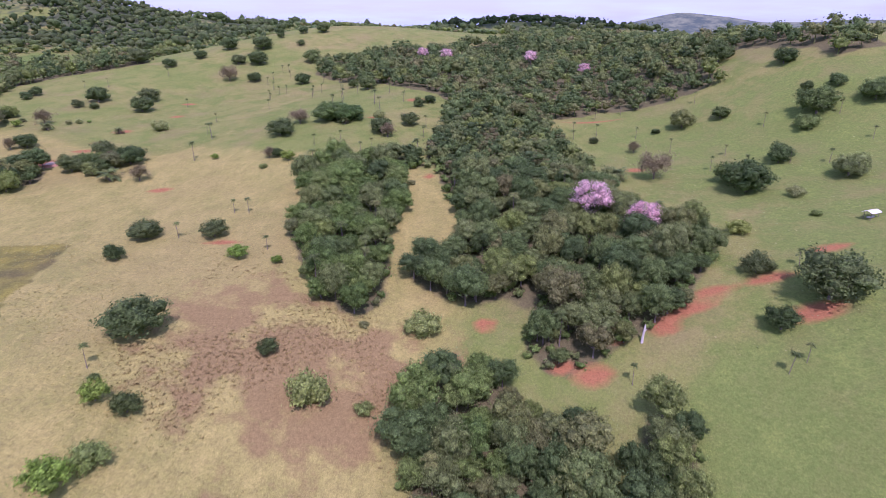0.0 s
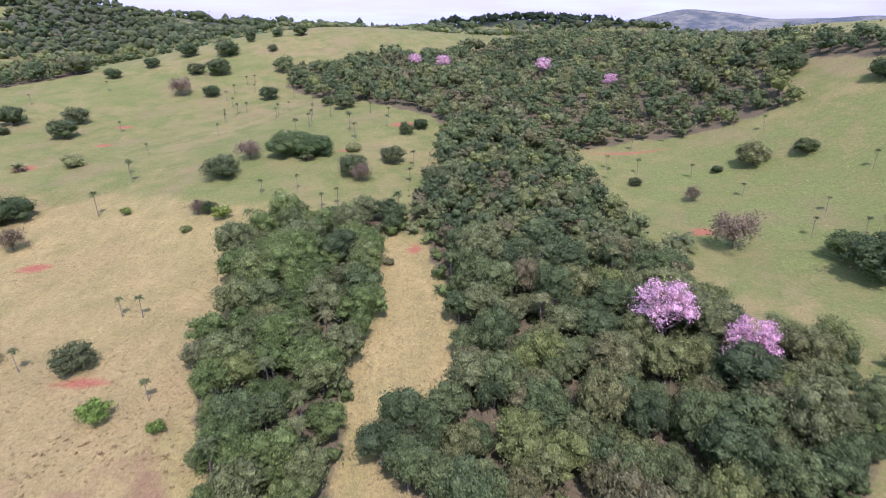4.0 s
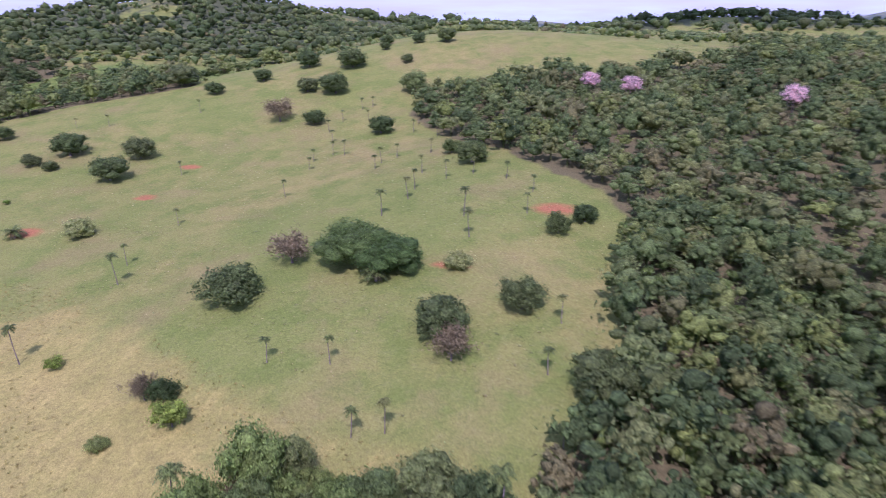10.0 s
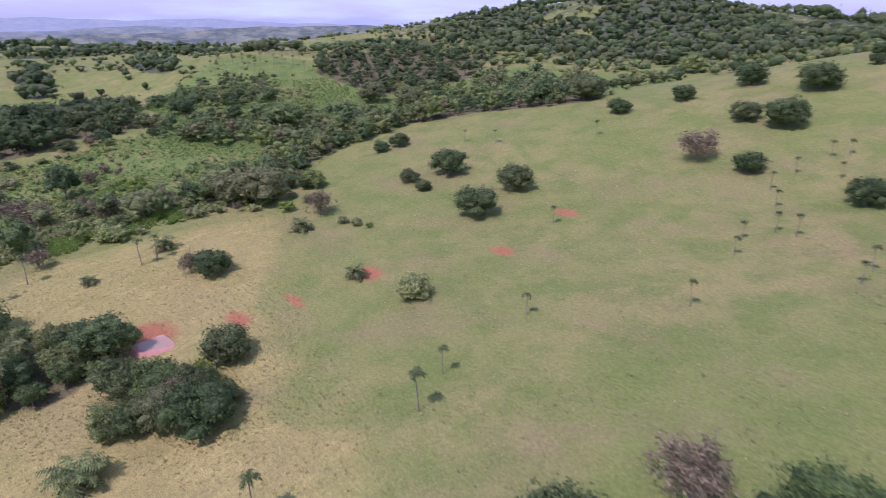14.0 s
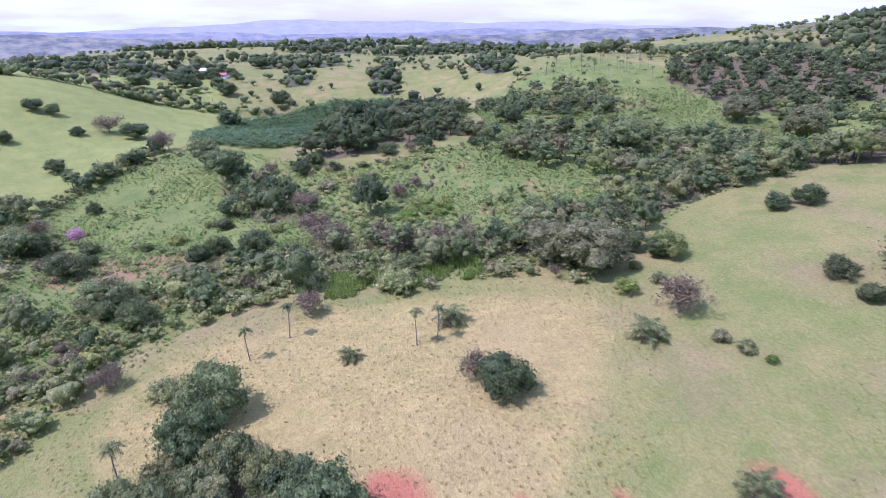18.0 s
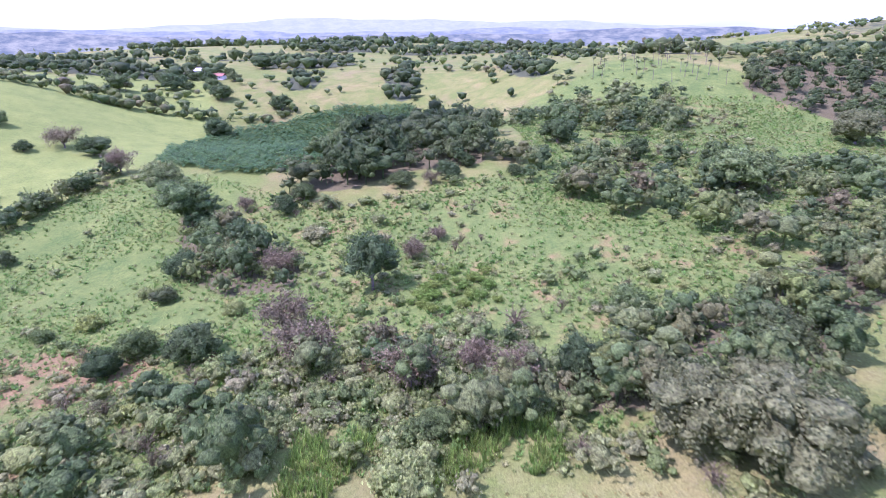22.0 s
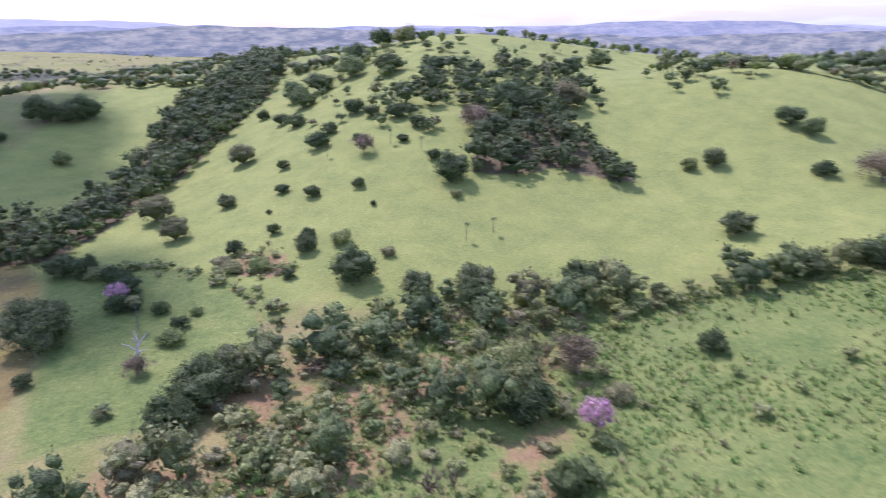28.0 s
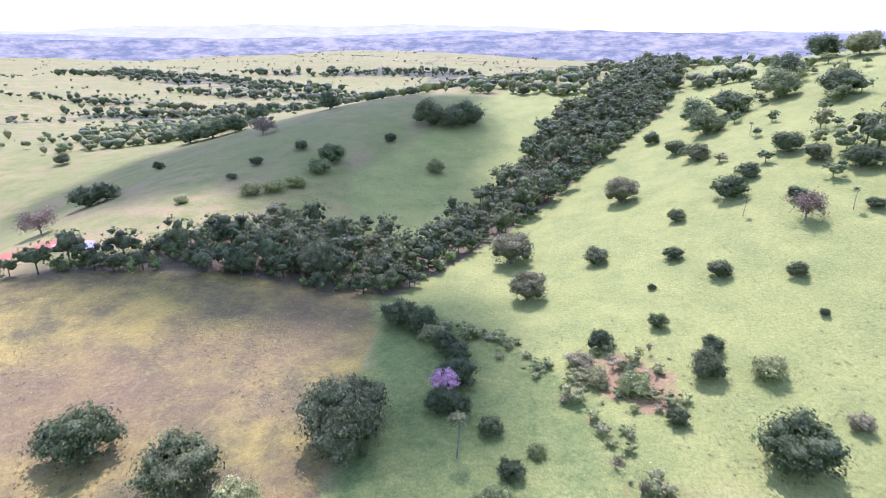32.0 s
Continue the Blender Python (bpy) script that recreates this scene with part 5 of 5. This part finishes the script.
single(LONE, [(-176.7, 253.0, 1.27), (-184.8, 207.6, 1.67), (-131.6, 225.3, 1.26), (-138.9, 243.5, 1.35), (-154.6, 205.4, 1.36)])   # knoll
single(LONE, [(-218.4, 290.2, 0.97), (-226.3, 279.3, 0.99), (-235.9, 265.1, 1.03), (-233.0, 293.2, 1.43), (-234.4, 303.0, 0.93), (-247.8, 277.5, 1.14), (-225.0, 330.4, 0.82), (-224.7, 338.5, 1.05), (-337.4, 278.5, 0.84), (-338.6, 303.7, 1.04), (-350.0, 265.4, 0.75), (-342.6, 317.7, 1.39), (-353.4, 278.2, 1.14), (-370.4, 300.8, 2.06), (-387.6, 328.9, 1.65), (-244.3, 564.4, 2.10)])   # north west
single(LONE, [(-123.7, 233.4, 1.63), (-40.7, 330.9, 1.50), (-63.7, 228.5, 0.77), (-25.6, 248.6, 1.46), (-49.9, 343.2, 0.85), (-68.7, 253.3, 1.81), (-157.1, 317.5, 1.64), (-85.0, 372.6, 1.39), (-161.7, 336.8, 1.54), (-115.7, 380.1, 1.28), (-182.6, 318.9, 0.72), (-191.6, 319.9, 0.90), (-186.8, 331.4, 1.66), (-87.1, 418.0, 1.71), (-121.1, 411.0, 1.75), (-134.6, 410.7, 1.32), (-176.6, 402.6, 1.28), (-126.4, 442.1, 2.10), (-163.0, 421.7, 1.32), (-101.7, 450.2, 0.86), (-150.3, 443.8, 1.73), (-202.6, 416.2, 2.10), (-91.5, 484.1, 1.47), (-106.5, 482.9, 0.97), (-124.3, 484.0, 0.99), (-120.5, 471.0, 0.86)])   # pasture
single(LONE, [(-266.4, 45.0, 0.55), (-268.3, 30.3, 0.28), (-294.7, 32.7, 0.61), (-280.6, -1.9, 0.63), (-318.8, 10.8, 0.63), (-275.0, 18.3, 0.65), (-294.6, -8.9, 1.32), (-302.0, -19.1, 0.94), (-325.5, -11.0, 1.18), (-306.7, 1.3, 0.73), (-319.9, -20.6, 0.98), (-328.8, 1.8, 1.01), (-316.8, -31.5, 1.27), (-296.6, -48.2, 1.34), (-144.9, -42.9, 0.56), (-281.6, 29.1, 0.69), (-211.0, -73.3, 1.06), (-172.7, -69.1, 1.49), (-147.3, -59.3, 0.71), (-102.7, -36.6, 1.38), (-307.2, -73.7, 1.81), (-96.9, -34.0, 1.51), (-322.1, 28.7, 0.73), (-294.2, -60.3, 0.94), (-157.3, -79.9, 0.76), (-350.4, -77.6, 1.95), (-189.5, -98.0, 0.72), (-96.3, -80.3, 0.70), (-308.4, -91.1, 1.77), (-366.2, 2.3, 2.10)])   # south
single(LONE, [(-319.9, -92.2, 2.10), (-379.1, 0.3, 1.85), (-338.5, -95.5, 2.10), (-392.9, 5.6, 1.87), (-352.1, -126.2, 2.10), (-282.6, -166.1, 1.23), (-385.6, -137.6, 2.07), (-365.7, -58.6, 1.70), (-377.8, -153.1, 2.10), (-245.5, -186.6, 1.13), (-137.1, -188.9, 1.82), (-180.0, -209.4, 1.13), (-158.6, -208.3, 0.95), (-8.8, -136.1, 1.15), (-260.7, -220.7, 1.43), (-285.1, -222.7, 1.26), (-162.4, -240.3, 0.82), (-475.4, -73.1, 2.10), (-102.3, -259.9, 1.12)])   # south
single(LONE, [(-260.4, 202.9, 1.41), (-239.7, 83.7, 0.54), (-258.9, 188.0, 0.99), (-265.6, 191.6, 1.13), (-236.8, 74.9, 0.58), (-215.4, 94.7, 0.50), (-257.4, 154.6, 1.63), (-291.1, 188.2, 0.84), (-268.0, 155.9, 0.80), (-181.9, 85.8, 1.50), (-304.0, 187.8, 1.36), (-309.1, 198.6, 1.21), (-263.5, 71.0, 0.52), (-280.4, 150.4, 0.79), (-230.6, 62.3, 0.96), (-227.7, 243.4, 0.80), (-294.3, 45.6, 0.28), (-321.7, 198.0, 1.15), (-219.2, 185.0, 1.16), (-332.8, 209.7, 1.04), (-339.9, 243.3, 1.06), (-227.8, 176.1, 1.60), (-339.9, 214.4, 1.08), (-340.7, 258.2, 1.08), (-286.3, 127.1, 1.64), (-326.2, 134.7, 0.84), (-334.7, 113.7, 0.70), (-364.4, 125.8, 1.50), (-377.8, 134.5, 1.29), (-372.2, 102.6, 1.27)])   # west
single(LONE, [(-424.9, 118.6, 2.10), (-394.6, 66.2, 0.78), (-402.8, 69.1, 1.12), (-422.3, 92.9, 1.06), (-444.8, 72.9, 1.04), (-445.7, 63.3, 1.43), (-499.8, 151.2, 2.10), (-526.5, 237.4, 1.66), (-552.0, 177.9, 2.10), (-528.4, 76.2, 1.66), (-544.2, 105.2, 1.58), (-571.9, 137.2, 2.10), (-566.6, 77.2, 2.10), (-589.3, 102.7, 2.10), (-670.9, 148.6, 2.10), (-682.9, 93.7, 1.92)])   # west
single(TREES, [(-46.7, 199.2, 1.21)])   # dry field
single(TREES, [(-298.4, 325.7, 2.10)])   # north west
single(TREES, [(-278.8, 235.0, 1.65), (-334.8, 181.3, 2.10), (-358.0, 167.8, 1.75)])   # west
single(LONE, [(-212.9, 295.7, 0.99)])   # north west


# ---- clouds whose shadows lie on the land ----
CLOUD = plain("cloud_white", ((0.3, (0.85, 0.85, 0.86)), (0.7, (0.9, 0.9, 0.9))), 0.01)

cn = CLOUD.node_tree
thin, both = cn.nodes.new("ShaderNodeBsdfTransparent"), cn.nodes.new("ShaderNodeMixShader")
both.inputs[0].default_value = 0.42
cn.links.new(cn.nodes["Principled BSDF"].outputs[0], both.inputs[1])
cn.links.new(thin.outputs[0], both.inputs[2])
cn.links.new(both.outputs[0], cn.nodes["Material Output"].inputs["Surface"])


def cloud(gx, gy, rx, ry, seed):
    """A flat-based cumulus so placed that its shadow falls round that point of the ground."""
    h = 1500
    c = Vector((gx, gy, gz(gx, gy))) + sun_dir * (h / sun_dir.z)
    r = np.random.default_rng(seed)
    parts = []
    for k in range(16):
        a, d = k * 2.4, math.sqrt(k / 16) * 0.8
        v, f = ICO2
        v = lumps(v, 0.25, r) * r.uniform(0.32, 0.5) * np.array([rx, ry, 14]) + np.array([rx * d * math.cos(a), ry * d * math.sin(a), 0])
        parts.append((v, f))
    v, f = joined(parts)
    me = mesh("cloud", (v, f), CLOUD, True)
    ob = new("cloud", me)
    ob.location = c
    return tagged(ob, "white fair-weather cumulus cloud in the sky", "cloud", kind="structure")


for c in ((130, 1350, 300, 110, 5), (-560, 540, 95, 36, 1), (-455, 252, 66, 46, 2), (-144.2, -117.7, 95, 95, 3), (-178, 36, 50, 12, 4), (-225, 58, 16, 34, 6)):
    cloud(*c)


# ---- built things ----
def box(x0, x1, y0, y1, z0, z1):
    v = np.array([(x, y, z) for x in (x0, x1) for y in (y0, y1) for z in (z0, z1)], float)
    q = [(0, 1, 3, 2), (4, 6, 7, 5), (0, 4, 5, 1), (2, 3, 7, 6), (0, 2, 6, 4), (1, 5, 7, 3)]
    return v, np.array([t for a, b, c, d in q for t in ((a, b, c), (a, c, d))])


def gable(w, d, h0, h1, over=0.5, thick=0.12):
    """Two roof slopes with thickness over a w by d plan, ridge along x."""
    ps = []
    for s in (-1, 1):
        ye, x = s * (d / 2 + over), w / 2 + over
        ze = h0 - over * (h1 - h0) / (d / 2)
        v = np.array([(-x, ye, ze), (x, ye, ze), (x, 0, h1), (-x, 0, h1)], float)
        v = np.concatenate([v, v + (0, 0, thick)])
        f = [(0, 2, 1), (0, 3, 2), (4, 5, 6), (4, 6, 7), (0, 1, 5), (0, 5, 4), (1, 2, 6), (1, 6, 5), (2, 3, 7), (2, 7, 6), (3, 0, 4), (3, 4, 7)]
        ps.append((v, np.array(f)))
    return ps


DARKNESS = plain("dark_boards", ((0.3, (0.05, 0.045, 0.04)), (0.7, (0.1, 0.09, 0.08))), 3)


def house(name, label, x, y, turn, w, d, h, roof_mat):
    ob = tagged(new(name), label, "house")
    ob.matrix_world = pose(x, y, gz(x, y) - 0.2, 0, 0, turn)
    t = 0.2
    for q in (box(-w / 2, w / 2, -d / 2, -d / 2 + t, -0.6, h), box(-w / 2, w / 2, d / 2 - t, d / 2, -0.6, h),
              box(-w / 2, -w / 2 + t, -d / 2 + t, d / 2 - t, -0.6, h), box(w / 2 - t, w / 2, -d / 2 + t, d / 2 - t, -0.6, h)):
        part("wall", mesh("wall", q, WALL), ob)
    for q in gable(w, d, h, h + d * 0.22):
        part("roof", mesh("roof", q, roof_mat), ob)
    part("door", mesh("door", box(-0.45, 0.45, -d / 2 - 0.05, -d / 2 - 0.003, 0.1, 2.1), DARKNESS), ob)
    for s in (-1, 1):
        part("window", mesh("window", box(s * w * 0.3 - 0.5, s * w * 0.3 + 0.5, -d / 2 - 0.05, -d / 2 - 0.003, 1.0, 2.0), DARKNESS), ob)
    return ob


house("farmhouse", "low white farmhouse with a pale sheet roof among trees", -648, 108, 70, 11, 7, 2.6, ROOF_TIN)
house("barn", "long barn with a red clay tile roof beside the farmhouse", -628, 122, 76, 12, 6, 2.6, ROOF_CLAY)
house("shed", "small pale shed roofed with sheet metal by a red pond", -102.6, 18.9, 22, 7, 5, 2.6, ROOF_TIN)


def shelter(x, y, turn):
    """An open trough shelter: posts, a sheet roof and the trough under it."""
    ob = tagged(new("salt_shelter"), "small open cattle-lick shelter with a white sheet roof", "shelter")
    ob.matrix_world = pose(x, y, gz(x, y), 0, 0, turn)
    for sx in (-1.6, 1.6):
        for sy in (-0.9, 0.9):
            part("post", mesh("post", tube([(sx, sy, -0.3), (sx, sy, 1.95)], [0.08, 0.07]), BARK), ob)
    for q in gable(3.4, 2.0, 1.9, 2.3, 0.4, 0.06):
        part("roof", mesh("roof", q, ROOF_TIN), ob)
    part("trough", mesh("trough", box(-1.3, 1.3, -0.3, 0.3, 0.25, 0.6), DEADWOOD), ob)


shelter(113, 151, 25)

for x, y, s in ((-655, 96, 1.3), (-640, 92, 1.5), (-622, 108, 1.2), (-615, 120, 1.6), (-620, 136, 1.4), (-605, 104, 1.3), (-640, 128, 1.3), (-600, 125, 1.5), (-610, 90, 1.6), (-590, 112, 1.4)):
    put(LONE[rng.integers(4)], x, y, s)

# bleached snag by the wood's edge
snag = tagged(new("snag"), "bleached dead tree trunk standing on red earth", "dead tree")
snag.location = (44, 117, gz(44, 117))
part("trunk", mesh("trunk", tube([(0, 0, -0.3), (0.1, 0, 1.6), (0.35, 0.1, 3.6), (0.4, 0.1, 4.4)], [0.34, 0.27, 0.2, 0.1], 8), DEADWOOD, True), snag)
part("limb", mesh("limb", tube([(0.2, 0, 2.4), (0.9, 0.2, 3.3)], [0.12, 0.05], 6), DEADWOOD, True), snag)


dead = tagged(new("dead_tree"), "leafless grey dead tree leaning in the green meadow", "dead tree")
dead.location = (-232.5, 96.5, gz(-232.5, 96.5))
part("trunk", mesh("trunk", tube([(0, 0, -0.3), (0.3, 0.1, 2.4), (-0.2, 0.3, 5.0), (0.1, 0.2, 7.2)], [0.3, 0.22, 0.14, 0.05], 7), DEADWOOD, True), dead)
for x, y, z0, x1, y1, z1 in ((0.1, 0.1, 3.2, 2.3, 0.6, 5.4), (0.0, 0.2, 4.0, -2.2, -0.4, 6.2), (-0.1, 0.3, 4.8, 0.6, 1.8, 6.6), (0.2, 0.1, 2.6, -1.4, 1.0, 3.6)):
    part("limb", mesh("limb", tube([(x, y, z0), ((x + x1) / 2, (y + y1) / 2, (z0 + z1) / 2 + 0.3), (x1, y1, z1)], [0.12, 0.08, 0.03], 5), DEADWOOD, True), dead)


def pond(name, label, x, y, rx, ry, lift, mat):
    """A still pool with an uneven rim of mud."""
    ob = tagged(new(name), label, "pond")
    z = gz(x, y)
    ob.location = (x, y, z)

    def disc(scale, z0, wob, n=36):
        v = [(0, 0, z0)]
        for k in range(n):
            a = 2 * math.pi * k / n
            r = scale * (1 + wob * math.sin(3 * a + 1) + wob * 0.6 * math.sin(5 * a))
            v.append((rx * r * math.cos(a), ry * r * math.sin(a), z0))
        return np.array(v), np.array([(0, 1 + k, 1 + (k + 1) % n) for k in range(n)])
    bank = disc(1.25, lift, 0.06)
    low = bank[0].copy()
    low[1:, :2] *= 1.2
    low[1:, 2] = ground_z(low[1:, 0] + x, low[1:, 1] + y) - z - 0.3
    n = 36
    skirt = np.concatenate([bank[0][1:], low[1:]])
    faces = np.array([t for k in range(n) for t in ((k, n + k, n + (k + 1) % n), (k, n + (k + 1) % n, (k + 1) % n))])
    part("bank", mesh("bank", joined([bank, (skirt, faces)]), MUD), ob)
    part("pool", mesh("pool", disc(1.0, lift + 0.02, 0.06), mat), ob)


pond("pond", "small round pond of muddy red water in the pasture", -155, 235, 2.6, 3.5, 0.3, WATER)
POOL = plain("pool_water", ((0.3, (0.16, 0.2, 0.26)), (0.7, (0.22, 0.26, 0.32))), 0.1, 0.08, 0.05)
pond("farm_pond", "shallow grey-blue farm pond beside red earth", -130.4, 15.1, 5.0, 3.0, 0.3, POOL)

# trees of the clumps on the knoll, by the pond and along the brook
for kind, x, y, s in ((DARK, -216.2, 79.7, 1.75), (DARK, -217.4, 73.3, 1.2), (DARK, -143, 226, 1.35), (LONE, -139, 231, 1.3), (DARK, -132, 236, 1.15), (LONE, -126.5, 238, 1.0), (OLIVE, -128, 229.5, 1.2), (LONE, -133, 222.5, 1.0),
                      (OLIVE, -221, 283, 1.3), (LONE, -211.5, 297, 1.1), (LONE, -228.8, 69.4, 0.7), (DARK, -231.7, 70.8, 0.65), (LONE, -227.9, 50.6, 0.8), (LONE, -230.2, 54.2, 0.7), (SHRUBS, -230.5, 58.3, 1.0), (SHRUBS, -224.9, 46.2, 1.4), (DARK, -222.1, 42.7, 1.0), (LONE, -217.4, 39.6, 1.1), (FIG, -41.5, 266.5, 1.0)):
    put(kind if kind is FIG else kind[rng.integers(len(kind))], x, y, s)

# tall palms of the far grove
for x, y in scatter([(-473, 349), (-541, 370), (-501, 433), (-438, 402)], 11.0, 60):
    put(PALMS[rng.integers(3)], x, y, 1.05)
for ob in FIRSTS:
    drop_first(ob)
